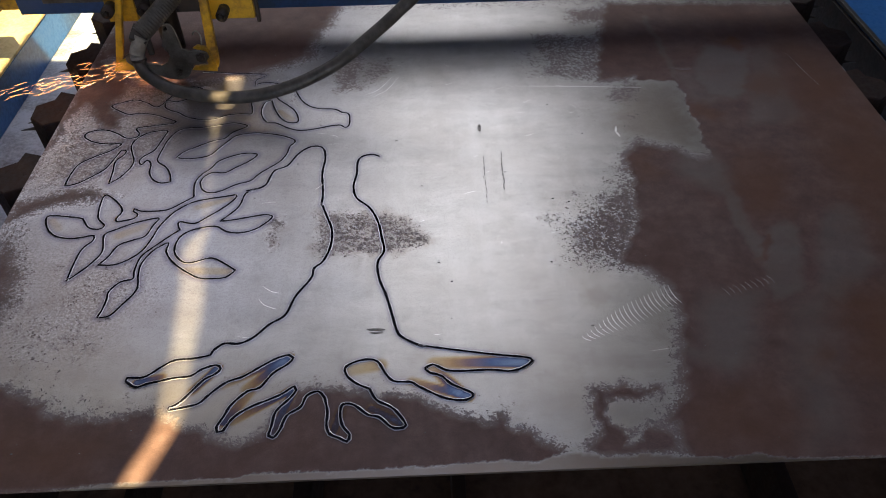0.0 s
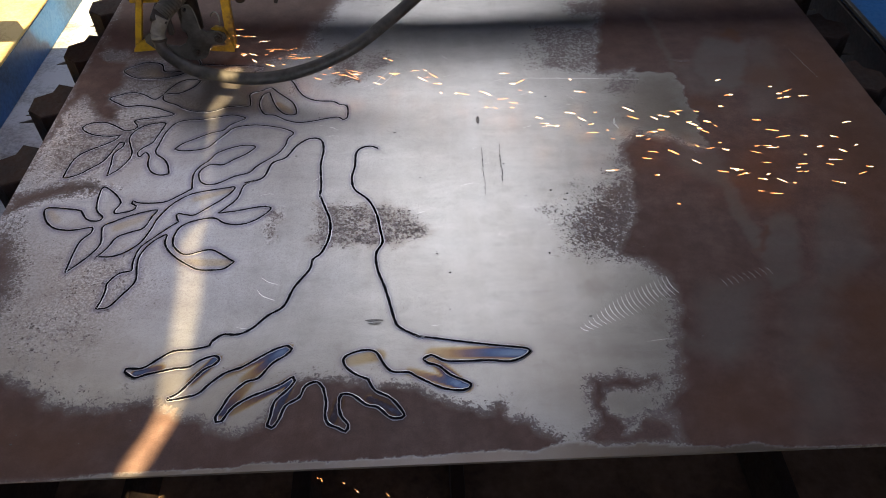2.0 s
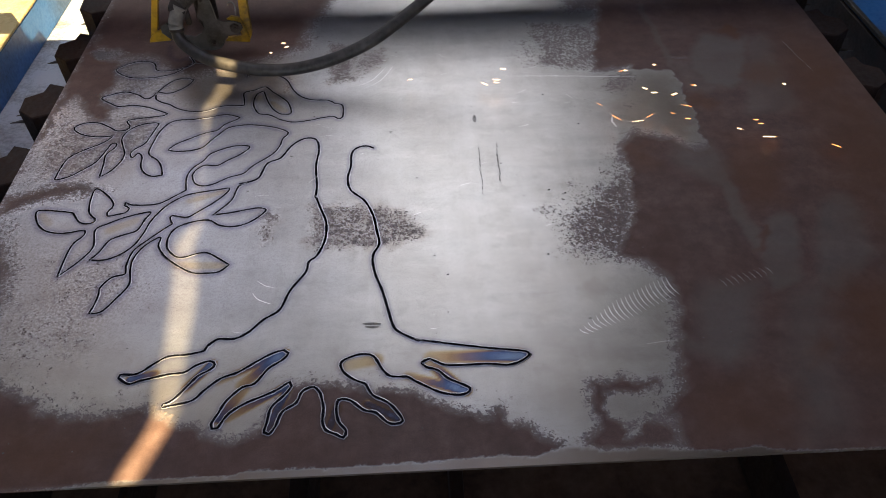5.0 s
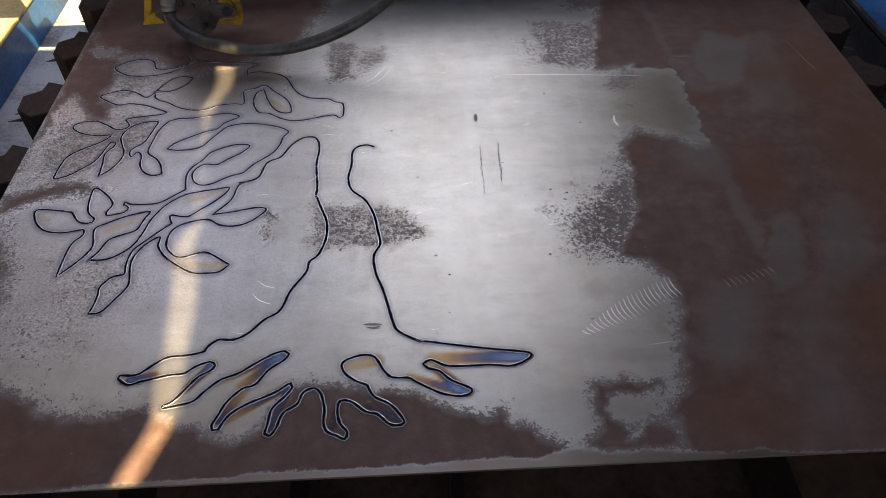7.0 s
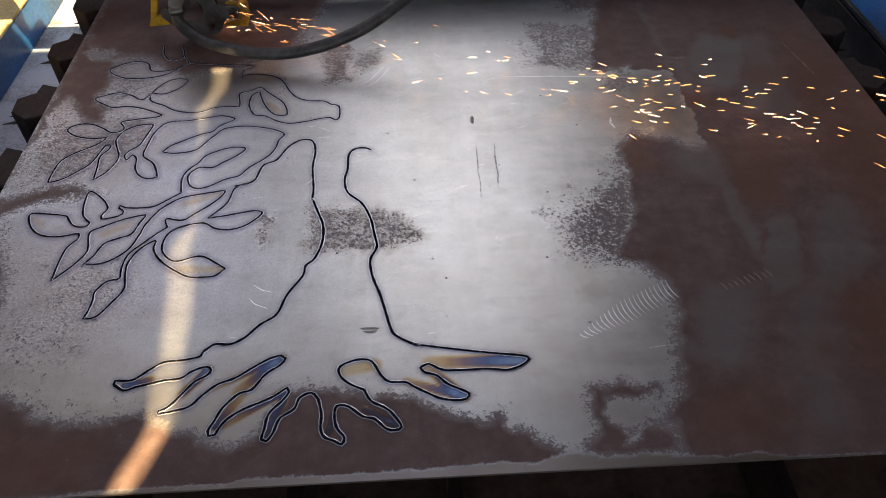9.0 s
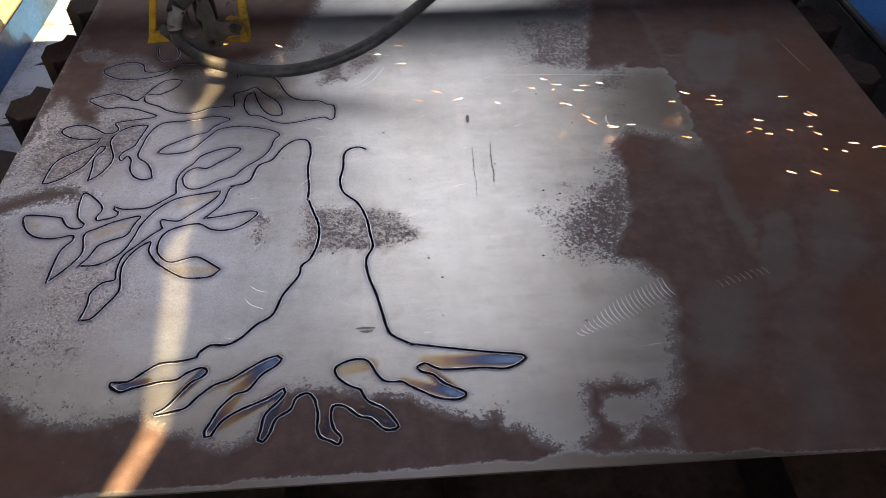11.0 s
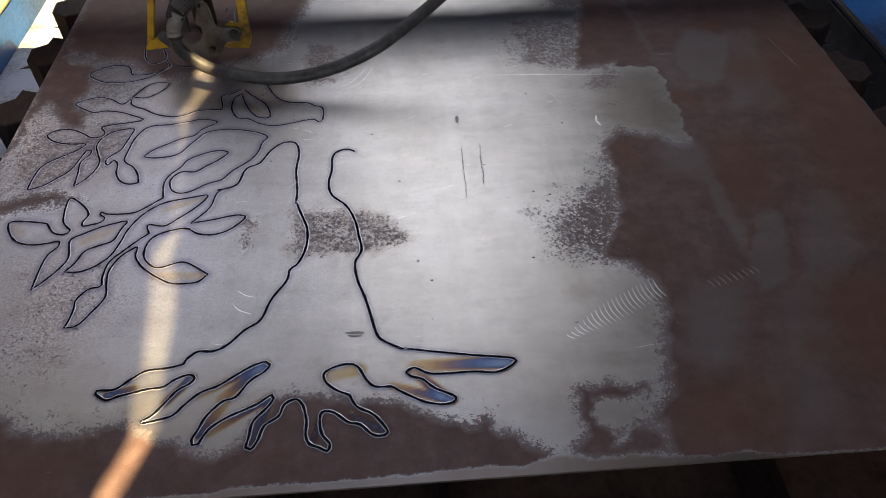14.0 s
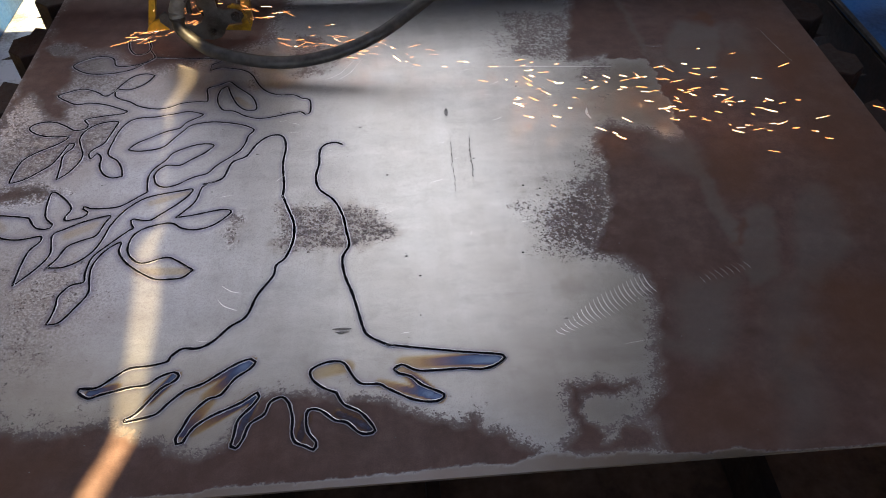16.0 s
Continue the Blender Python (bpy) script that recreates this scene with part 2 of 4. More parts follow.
STEEL = plate_material()
KERF = worn("burnt_kerf", (0.005, 0.005, 0.008), (0.012, 0.012, 0.02), 0.9)
KERF.node_tree.nodes["Principled BSDF"].inputs["Specular IOR Level"].default_value = 0.1
SCRATCH = worn("scratched_steel", (0.93, 0.93, 0.92), (0.8, 0.8, 0.8), 0.36, 0.8, 60.0)
STAIN = worn("dark_stain", (0.10, 0.095, 0.09), (0.30, 0.29, 0.28), 0.5, 0.6, 220.0, 0.6)
YELLOW = worn("yellow_paint", (0.62, 0.36, 0.015), (0.16, 0.09, 0.02), 0.42, 0.0, 14.0, 0.45)
BLUE = worn("blue_paint", (0.022, 0.14, 0.41), (0.02, 0.07, 0.17), 0.4, 0.0, 5.0, 0.45)
NAVY = worn("dark_blue_beam_paint", (0.011, 0.06, 0.19), (0.012, 0.035, 0.09), 0.45, 0.0, 5.0, 0.45)
DECK = worn("dusty_grey_deck", (0.40, 0.45, 0.54), (0.11, 0.11, 0.11), 0.75, 0.0, 6.0, 0.45, 0.4)
CREAM = worn("cream_paint", (0.62, 0.50, 0.24), (0.35, 0.25, 0.10), 0.6, 0.0, 8.0, 0.4)
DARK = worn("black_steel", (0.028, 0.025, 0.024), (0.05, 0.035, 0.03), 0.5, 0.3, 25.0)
GREY = worn("grey_zinc_steel", (0.12, 0.115, 0.11), (0.06, 0.055, 0.05), 0.45, 0.5, 25.0)
RUBBER = worn("dusty_rubber", (0.032, 0.029, 0.027), (0.085, 0.077, 0.07), 0.46, 0.0, 35.0, 0.5)
SLEEVE = worn("grey_hose_sleeve", (0.26, 0.245, 0.22), (0.16, 0.145, 0.13), 0.7, 0.0, 40.0)
RUST = worn("rusted_slat_steel", (0.016, 0.008, 0.007), (0.036, 0.016, 0.011), 0.75, 0.1, 16.0)
SLAG = worn("slag_dust", (0.15, 0.088, 0.058), (0.06, 0.032, 0.02), 0.9, 0.0, 7.0, 0.55, 0.6, 60.0)
CONCRETE = worn("workshop_concrete", (0.30, 0.285, 0.26), (0.16, 0.15, 0.135), 0.85, 0.0, 2.5, 0.5, 0.4, 45.0)
WALL = worn("limewashed_wall", (0.36, 0.35, 0.33), (0.24, 0.23, 0.21), 0.9, 0.0, 1.2)
SHEET = worn("roof_sheet", (0.20, 0.20, 0.20), (0.12, 0.11, 0.10), 0.6, 0.3, 1.5)
FLASH = worn("cleaned_steel", (0.62, 0.62, 0.65), (0.36, 0.36, 0.42), 0.42, 0.86, 60.0, 0.6)
BRASS = worn("warm_copper", (0.55, 0.30, 0.12), (0.25, 0.12, 0.05), 0.35, 0.9, 30.0)
SPARK = glowing("spark_glow", (1.0, 0.36, 0.10), 1.3)
SPARK_HOT = glowing("spark_glow_hot", (1.0, 0.62, 0.32), 3.0)


# ---- building ----
def building():
    bm = boxed(-5, 7, -4, 9.5, -0.15, 0)
    tagged(part("floor", bm, CONCRETE), "grey stained concrete workshop floor", "floor", kind="structure")
    for name, a in (("wall_west", (-5.2, -5, -4.2, 9.7)), ("wall_east", (7, 7.2, -4.2, 9.7)), ("wall_south", (-5, 7, -4.2, -4)), ("wall_north", (-5, 7, 9.5, 9.7))):
        bm = bmesh.new()
        if name == "wall_south":
            box(bm, -5, -0.7, -4.2, -4, 0, ROOF_Z)
            box(bm, 2.3, 7, -4.2, -4, 0, ROOF_Z)
            box(bm, -0.7, 2.3, -4.2, -4, 2.6, ROOF_Z)
        else:
            box(bm, a[0], a[1], a[2], a[3], 0, ROOF_Z)
        tagged(part(name, bm, WALL), "plain limewashed workshop wall", "wall", kind="structure")


def sun_spot(x, y, z=PLATE_Z):
    """Where the sun's ray to a place passes the roof."""
    k = (ROOF_Z - z) / sun_way.z
    return x + sun_way.x * k, y + sun_way.y * k


# edges of a slit added in the unseen roof to shape the sun strip, as it falls on the plate (mm)
GAP_A = [(286, -23), (305, 1), (310, 23), (322, 51), (332, 88), (322, 129), (322, 189), (315, 246), (309, 308), (296, 369), (304, 404), (321, 428), (301, 556), (288, 689), (275, 707), (275, 733), (288, 777), (291, 804), (283, 867)]
GAP_B = [(326, -23), (336, 1), (344, 23), (354, 51), (365, 88), (359, 129), (356, 189), (355, 246), (348, 308), (330, 369), (333, 404), (331, 428), (308, 556), (300, 689), (304, 707), (307, 733), (322, 777), (324, 804), (319, 867)]


# unseen roof, added to let sun only onto the strip and the left side
def roof():
    bm = bmesh.new()
    z0, z1 = ROOF_Z, ROOF_Z + 0.02
    a = [sun_spot(x / 1000, y / 1000) for x, y in GAP_A]
    b = [sun_spot(x / 1000, y / 1000) for x, y in GAP_B]
    y0, y1 = a[0][1], a[-1][1]
    # opening placed so that sun reaches the left rail and far deck
    hx0, hy0 = sun_spot(-0.95, 0.90, 0.7)
    hxm, hym = sun_spot(-0.264, 0.90, 0.69)[0], sun_spot(-0.255, 1.255, 0.6)[1]
    hx1, hy1 = sun_spot(-0.004, 3.0, 0.78)
    for side, edge, far in ((0, a, -5.2), (1, b, 7.2)):
        ring = [(far, y0)] + list(edge) + [(far, y1)]
        if side == 0:
            ring = [(hx1, y0)] + list(edge) + [(hx1, y1)]
        else:
            ring = ring[::-1]
        vs = [bm.verts.new((x, y, z0)) for x, y in ring]
        f = bm.faces.new(vs)
        ex = bmesh.ops.extrude_face_region(bm, geom=[f])
        for v in ex["geom"]:
            if isinstance(v, bmesh.types.BMVert):
                v.co.z = z1
    box(bm, -5.2, 7.2, -4.2, y0, z0, z1)
    box(bm, hx1, 7.2, y1, 9.7, z0, z1)
    box(bm, -5.2, hx0, y0, 9.7, z0, z1)
    box(bm, hx0, hxm, y0, max(hy0, y0 + 0.01), z0, z1)
    box(bm, hxm, hx1, y0, hym, z0, z1)
    box(bm, hx0, hx1, hy1, 9.7, z0, z1)
    bmesh.ops.recalc_face_normals(bm, faces=bm.faces)
    tagged(part("sun_mask_roof", bm, SHEET), "unseen added roof with openings that shape the sunlight", "roof", kind="structure")


building()
roof()
tagged(part("ground", boxed(-400, 400, -400, 400, -0.5, -0.16), CONCRETE), "pale dusty yard ground outside the workshop", "ground", kind="structure")


# ---- cutting table ----
CROSS = [(0.050, 0.03), (0.224, 0.012), (0.474, 0.027), (0.70, 0.02), (1.172, 0.02)]      # x and width of the lengthwise bars


def table():
    t = tagged(new("cutting_table"), "long blue steel cutting table with rusty slag tray", "machine")
    part("tray", boxed(-0.06, 1.56, -0.04, 3.3, 0.44, 0.46), SLAG, t, "brown dusty slag tray")
    part("deck", boxed(-0.60, -0.061, -0.3, 3.3, 0.585, 0.600, 0.002), DECK, t, "pale grey dusty side deck")
    part("deck", boxed(1.561, 1.699, -0.3, 3.3, 0.585, 0.600, 0.002), DECK, t, "pale grey dusty side deck")
    part("rail_web", boxed(-0.30, -0.262, -0.3, 3.3, 0.601, 0.693, 0.003), BLUE, t, "blue painted side rail")
    part("rail_top", boxed(-0.58, -0.260, -0.3, 3.3, 0.694, 0.701, 0.002), CREAM, t, "sunlit cream-painted rail top")
    part("rail_bed", boxed(1.70, 2.1, -0.3, 3.3, 0.60, 0.705, 0.003), BLUE, t, "blue painted side rail")
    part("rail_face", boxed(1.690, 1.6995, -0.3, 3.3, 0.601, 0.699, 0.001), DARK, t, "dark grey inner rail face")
    part("guide_strip", boxed(1.692, 1.704, -0.3, 3.3, 0.7055, 0.714, 0.002), GREY, t, "bright steel guide strip")
    part("end_beam", boxed(-0.06, 1.56, -0.10, -0.041, 0.25, 0.452, 0.004), DARK, t)
    for x, w in CROSS:
        part("cross_member", boxed(x - w / 2, x + w / 2, 0.03, 3.2, 0.461, 0.572, 0.004), RUST, t, "rusty cross member")
    for x in (-0.45, 1.95):
        for y in (-0.2, 1.5, 3.2):
            part("leg", boxed(x - 0.05, x + 0.05, y - 0.05, y + 0.05, 0, 0.584 if x < 0 else 0.599, 0.004), BLUE, t)
    return t


table()


def slat(y, seed):
    rnd = random.Random(seed)
    s = tagged(new("support_slat"), "rusty burnt steel slat under the plate", "slat", "slats of the table")
    bm = bmesh.new()
    out = [(-0.02, -0.20)]
    x = -0.02
    k = 0
    while x < 1.52:
        out.append((x, -0.003 if k % 2 == 0 else -0.018 - rnd.random() * 0.012))
        x += 0.05 + rnd.random() * 0.012
        k += 1
    out += [(1.52, -0.01), (1.52, -0.20)]
    prism(bm, out[::-1], 0.008, pose(0, 0, 0, 90, 0, 0))
    part("bar", bm, RUST, s)
    for sx, x0 in ((-1, -0.0), (1, 1.5)):
        w = 0.06 + rnd.random() * 0.02
        o = [(0, -0.04), (0, 0.045), (w * 0.55, 0.055 + rnd.random() * 0.01), (w * 0.6, 0.03), (w, 0.012), (w * 0.95, -0.03), (w * 0.5, -0.055)]
        o = [(x0 + sx * px, py) for px, py in o]
        if sx < 0:
            o = o[::-1]
        bm = bmesh.new()
        prism(bm, o, 0.17, pose(0, 0, -0.174), 0.002)
        bmesh.ops.recalc_face_normals(bm, faces=bm.faces)
        block = part("end_block", bm, RUST, s, "burnt jagged end of the slat")
        for k in range(2):
            bm = bmesh.new()
            py, pz = rnd.uniform(-0.02, 0.03), -0.02 - 0.05 * rnd.random()
            rod(bm, (x0 + sx * w * 0.6, py, pz), (x0 + sx * (w + 0.02 + 0.02 * rnd.random()), py + rnd.gauss(0, 0.008), pz - 0.01), 0.008, 0.0006, sides=7)
            part("slag_spike", bm, GREY, block, "pointed grey slag drip")
    s.matrix_basis = pose(0, y, PLATE_Z - 0.004)
    return s


for i in range(1, 14):
    slat(0.02 + 0.192 * i, i)


# ---- steel plate ----
CUTS = {}
CUTS["leaf_tip"] = [(171, 954), (178, 922), (194, 901), (213, 906), (217, 925), (208, 951)]
CUTS["leaf_top"] = [(219, 913), (231, 889), (222, 876), (201, 865), (179, 862), (163, 867), (156, 887), (142, 898), (119, 899), (98, 888), (84, 872), (101, 853), (127, 841), (166, 841), (198, 852), (217, 871), (231, 888)]
CUTS["stray_line"] = [(231, 888), (290, 880), (355, 872), (360, 868), (352, 860), (342, 852), (343, 834)]
CUTS["twig_a"] = [(242, 828), (224, 834), (203, 826), (188, 803), (175, 775), (165, 769), (146, 784), (121, 794), (96, 786), (82, 776), (100, 760), (122, 747), (143, 750), (171, 743), (195, 731), (215, 719), (210, 714), (184, 710), (159, 706), (147, 700), (156, 686), (153, 675), (136, 673), (120, 685), (98, 698), (77, 700), (61, 692), (60, 681), (76, 667), (98, 659), (119, 657), (132, 659)]
CUTS["leaf_b"] = [(132, 659), (129, 649), (115, 635), (94, 621), (75, 603), (69, 580), (68, 545), (74, 545), (90, 552), (105, 566), (123, 587), (132, 618), (137, 637), (145, 637), (145, 625), (135, 606), (138, 578), (140, 547)]
CUTS["leaf_c"] = [(140, 547), (154, 562), (165, 587), (166, 607), (158, 628), (151, 649), (155, 669), (169, 685), (188, 692), (205, 691), (204, 678), (199, 653), (194, 633), (180, 618), (176, 606), (182, 595), (189, 607), (198, 596), (201, 573), (212, 553), (228, 544), (242, 547)]
CUTS["leaf_d"] = [(242, 547), (237, 566), (226, 586), (211, 599), (206, 611), (208, 635), (212, 664), (223, 689), (239, 698), (265, 699), (296, 705), (322, 710), (347, 700), (340, 692), (323, 680), (313, 664), (293, 657), (270, 643), (248, 628), (238, 613)]
CUTS["leaf_e"] = [(238, 613), (252, 608), (276, 609), (295, 616), (307, 635), (320, 655), (333, 671), (363, 677), (395, 672), (423, 662), (439, 649), (431, 633), (428, 613), (417, 590), (388, 561), (376, 543), (353, 534), (331, 519), (313, 515), (299, 524), (292, 543)]
CUTS["leaf_f"] = [(292, 543), (296, 557), (309, 568), (329, 566), (346, 580), (364, 594), (377, 613), (358, 618), (336, 612), (313, 598), (304, 580), (290, 562), (284, 543), (286, 521), (289, 507)]
CUTS["bough_a"] = [(242, 828), (234, 808), (216, 790), (200, 785), (183, 788), (183, 769), (195, 757), (213, 748), (232, 733), (261, 723), (282, 724), (307, 736), (334, 738), (349, 737), (348, 755), (345, 777), (364, 786), (382, 795), (399, 776), (412, 763), (430, 740), (438, 708), (421, 706), (405, 721), (391, 750), (381, 781)]
CUTS["bough_b"] = [(381, 781), (369, 771), (367, 739), (380, 710), (399, 705), (423, 688), (446, 680), (474, 684), (494, 690), (516, 693), (524, 685), (532, 692), (530, 726), (516, 733), (502, 744), (474, 747), (452, 759), (436, 781), (422, 812), (406, 829), (376, 840), (353, 841), (343, 834)]
CUTS["trunk_a"] = [(372, 517), (384, 520), (402, 530), (412, 566), (433, 580), (448, 611), (467, 630), (488, 628), (496, 599), (494, 556), (499, 503), (498, 475), (499, 478), (509, 449), (519, 418), (520, 383), (511, 350), (499, 336), (496, 316), (477, 282), (466, 248), (446, 232), (428, 211), (410, 201), (390, 202), (377, 191)]
CUTS["trunk_b"] = [(589, 597), (576, 604), (559, 598), (552, 582), (552, 551), (548, 521), (554, 491), (577, 464), (591, 429), (597, 395), (601, 367), (592, 343), (595, 311), (606, 276), (614, 243), (620, 217), (626, 204), (644, 191), (659, 183)]
CUTS["twig_g"] = [(289, 506), (274, 493), (254, 477), (232, 474), (209, 476), (199, 482), (199, 475), (208, 468), (204, 458), (187, 453), (179, 452), (176, 460), (181, 477), (168, 498), (144, 518), (141, 497), (147, 463), (162, 444), (155, 436), (138, 441), (123, 462)]
CUTS["leaf_h"] = [(123, 462), (102, 467), (66, 470), (73, 444), (92, 424), (120, 417), (148, 422), (152, 422), (154, 411), (143, 393), (140, 366), (140, 328)]
CUTS["leaf_i"] = [(140, 328), (152, 342), (167, 364), (175, 387), (168, 422), (183, 434), (202, 445), (223, 453), (244, 457), (239, 442), (232, 417), (216, 409), (196, 398), (187, 374), (177, 358)]
CUTS["leaf_j"] = [(177, 358), (199, 357), (218, 366), (235, 385), (244, 413), (249, 438), (265, 470), (289, 492), (315, 500), (338, 504), (358, 507), (354, 493), (339, 474), (319, 455), (303, 442), (279, 447), (278, 439), (283, 428)]
CUTS["leaf_k"] = [(283, 428), (272, 417), (254, 396), (237, 373), (234, 344), (236, 327), (220, 322), (208, 304), (209, 288), (208, 270), (205, 256)]
CUTS["leaf_l"] = [(205, 256), (221, 258), (235, 280), (247, 306), (242, 335), (241, 358), (252, 384), (271, 400), (272, 382), (283, 363), (299, 347), (316, 334), (333, 324), (351, 322), (371, 324), (383, 337)]
CUTS["leaf_m"] = [(383, 337), (367, 350), (348, 363), (335, 363), (314, 356), (301, 359), (287, 375), (283, 394), (288, 415), (305, 428), (336, 434), (356, 421), (379, 417), (401, 425), (419, 443), (423, 453), (411, 457), (393, 454), (366, 448), (342, 445)]
CUTS["leaf_n"] = [(342, 445), (351, 456), (366, 478), (371, 506), (375, 513), (393, 522)]
CUTS["root_a"] = [(377, 191), (375, 184), (354, 179), (329, 177), (313, 166), (295, 152), (274, 152), (273, 147), (288, 137), (301, 141), (314, 144), (335, 149), (355, 151), (368, 161), (385, 167), (392, 161), (387, 153), (374, 145), (363, 130), (349, 111), (337, 104)]
CUTS["root_b"] = [(337, 104), (339, 101), (357, 104), (374, 109), (385, 122), (403, 139), (423, 147), (443, 161), (463, 174), (479, 179), (485, 174), (479, 164), (462, 151), (447, 129), (432, 124), (415, 105), (408, 88), (402, 74), (404, 67), (411, 68)]
CUTS["root_c"] = [(411, 68), (421, 87), (440, 101), (460, 110), (476, 118), (491, 129), (494, 123), (487, 111), (472, 93), (469, 72), (467, 59), (473, 56), (480, 67), (486, 86), (502, 98), (508, 114), (522, 120), (531, 110)]
CUTS["root_d"] = [(531, 110), (536, 89), (536, 70), (541, 58), (553, 52), (562, 47), (565, 56), (556, 68), (552, 84), (554, 99), (568, 98), (586, 83), (600, 79), (614, 65), (624, 62), (633, 66), (624, 82), (614, 93), (596, 104), (587, 121)]
CUTS["root_e"] = [(587, 121), (571, 129), (558, 141), (554, 154), (563, 162), (581, 167), (596, 163), (607, 143), (618, 131), (639, 129), (646, 124), (663, 113), (684, 102), (708, 99), (717, 108), (692, 123), (678, 137), (664, 142), (658, 149)]
CUTS["root_f"] = [(658, 149), (668, 155), (686, 145), (707, 143), (744, 143), (769, 140), (789, 147), (796, 159), (746, 168), (694, 178), (650, 187), (659, 183)]

SCALE, SMEAR, DULL, RUSTY, BARE = [], [], [], [], []


def region(kind, soft, strength, *outline):
    kind.append((outline, soft, strength))


# brown mill scale: softness (m), strength, outline (mm)
region(SCALE, 0.042, 1.15, (1079, 1135), (1030, 943), (999, 813), (1059, 812), (1119, 832), (1194, 843), (1196, 731), (1187, 587), (1127, 571), (1109, 595), (1077, 602), (1043, 623), (1017, 597), (1002, 552), (1002, 516), (1000, 490), (995, 447), (976, 384), (950, 331), (951, 319), (958, 313), (981, 305), (997, 289), (1013, 274), (1007, 228), (997, 199), (997, 171), (987, 135), (972, 94), (952, 71), (937, 52), (959, 47), (950, -40), (1015, -40), (1210, -40), (1510, -40), (1520, 306), (1520, 641), (1520, 1106))
region(SCALE, 0.008, 1.15, (1081, 810), (1114, 814), (1159, 807), (1161, 724), (1158, 597), (1159, 560), (1224, 556), (1321, 840), (1091, 854))
region(SCALE, 0.070, 0.72, (1043, 623), (1012, 606), (980, 517), (940, 477), (905, 433), (880, 390), (871, 336), (919, 324), (958, 313), (988, 336), (1040, 513))
region(SCALE, 0.050, 0.46, (955, 504), (901, 459), (860, 397), (859, 338), (919, 326), (954, 411))
region(SCALE, 0.024, 0.42, (835, 437), (858, 442), (893, 466), (913, 506), (926, 499), (900, 453), (870, 409), (840, 411))
region(SCALE, 0.028, 0.6, (897, 947), (915, 907), (898, 841), (951, 818), (1015, 810), (1050, 988), (899, 1009))
region(SCALE, 0.042, 0.45, (866, 931), (915, 951), (904, 829), (872, 843))
region(SCALE, 0.036, 0.6, (1030, 802), (1089, 810), (1081, 756), (1046, 731), (1011, 746))
region(SCALE, 0.028, 0.5, (1038, 713), (1067, 706), (1062, 677), (1036, 687))
region(SCALE, 0.022, 0.62, (488, 901), (489, 955), (549, 929), (549, 808), (520, 794), (496, 803))
region(SCALE, 0.032, 0.52, (545, 919), (615, 921), (606, 873), (585, 829), (549, 808))
region(SCALE, 0.024, 0.47, (408, 855), (425, 844), (436, 762), (417, 763))
region(SCALE, 0.024, 0.53, (487, 460), (536, 463), (571, 453), (624, 447), (663, 421), (680, 392), (657, 369), (624, 361), (574, 360), (532, 355), (498, 364))
region(SCALE, 0.022, 0.54, (421, 451), (443, 458), (448, 433), (434, 420), (437, 379), (424, 368), (416, 398))
region(SCALE, 0.034, 1.15, (-20, 151), (56, 148), (127, 144), (159, 132), (183, 115), (183, 102), (225, 98), (280, 93), (287, 99), (305, 104), (321, 101), (352, 90), (358, 79), (383, 70), (391, 61), (416, 54), (436, 54), (458, 62), (466, 81), (471, 105), (482, 120), (492, 131), (524, 127), (545, 123), (580, 122), (591, 116), (623, 113), (650, 107), (671, 96), (684, 85), (711, 74), (738, 66), (748, 75), (759, 83), (765, 61), (791, 54), (797, 40), (811, 32), (823, 29), (818, -4), (4, -8))
region(SCALE, 0.062, 0.52, (461, 121), (491, 138), (587, 130), (665, 109), (732, 81), (761, 90), (779, 64), (828, 35), (825, 17), (469, 51))
region(SCALE, 0.062, 0.42, (120, 165), (214, 135), (278, 103), (315, 121), (322, 89), (144, 98))
region(SCALE, 0.032, 0.48, (388, 149), (407, 156), (413, 139), (395, 130))
region(SCALE, 0.032, 0.42, (354, 83), (361, 88), (371, 80), (360, 74))
region(SCALE, 0.024, 0.42, (274, 140), (294, 135), (301, 98), (278, 101))
region(SCALE, 0.062, 0.95, (-20, 267), (18, 445), (42, 413), (71, 343), (86, 289), (72, 255), (-20, 148))
region(SCALE, 0.052, 0.5, (100, 220), (137, 220), (146, 181), (115, 178))
region(SCALE, 0.052, 0.44, (175, 216), (205, 214), (217, 177), (191, 174))
region(SCALE, 0.052, 0.42, (135, 271), (228, 266), (235, 239), (161, 235))
region(SCALE, 0.112, 0.33, (51, 401), (248, 378), (292, 288), (242, 241), (228, 159), (76, 168), (39, 261), (118, 297))
region(SCALE, 0.034, 1.1, (-2, 1030), (49, 914), (87, 907), (87, 865), (107, 815), (86, 791), (84, 765), (118, 739), (114, 698), (83, 703), (56, 742), (27, 787), (13, 722), (11, 639), (1, 631), (-1, 749), (-5, 901))
region(SCALE, 0.052, 1.0, (139, 1021), (287, 1012), (335, 911), (299, 858), (227, 839), (180, 865), (137, 912), (87, 907), (49, 914), (-1, 963), (-3, 1054), (75, 1072))
region(SCALE, 0.072, 0.5, (76, 906), (217, 887), (233, 808), (206, 782), (245, 743), (164, 784), (124, 699), (87, 762))
region(SCALE, 0.034, 0.9, (-10, 512), (32, 519), (73, 538), (121, 536), (162, 515), (97, 496), (49, 482), (0, 450))
region(SCALE, 0.028, 0.9, (1, 631), (11, 639), (2, 471), (-13, 472))
# brown scale, carried on to paint the carriage's shade and reflection by the torch
region(SCALE, 0.060, 1.05, (139, 1021), (456, 1097), (450, 935), (403, 904), (350, 883), (299, 858), (227, 839), (172, 870))
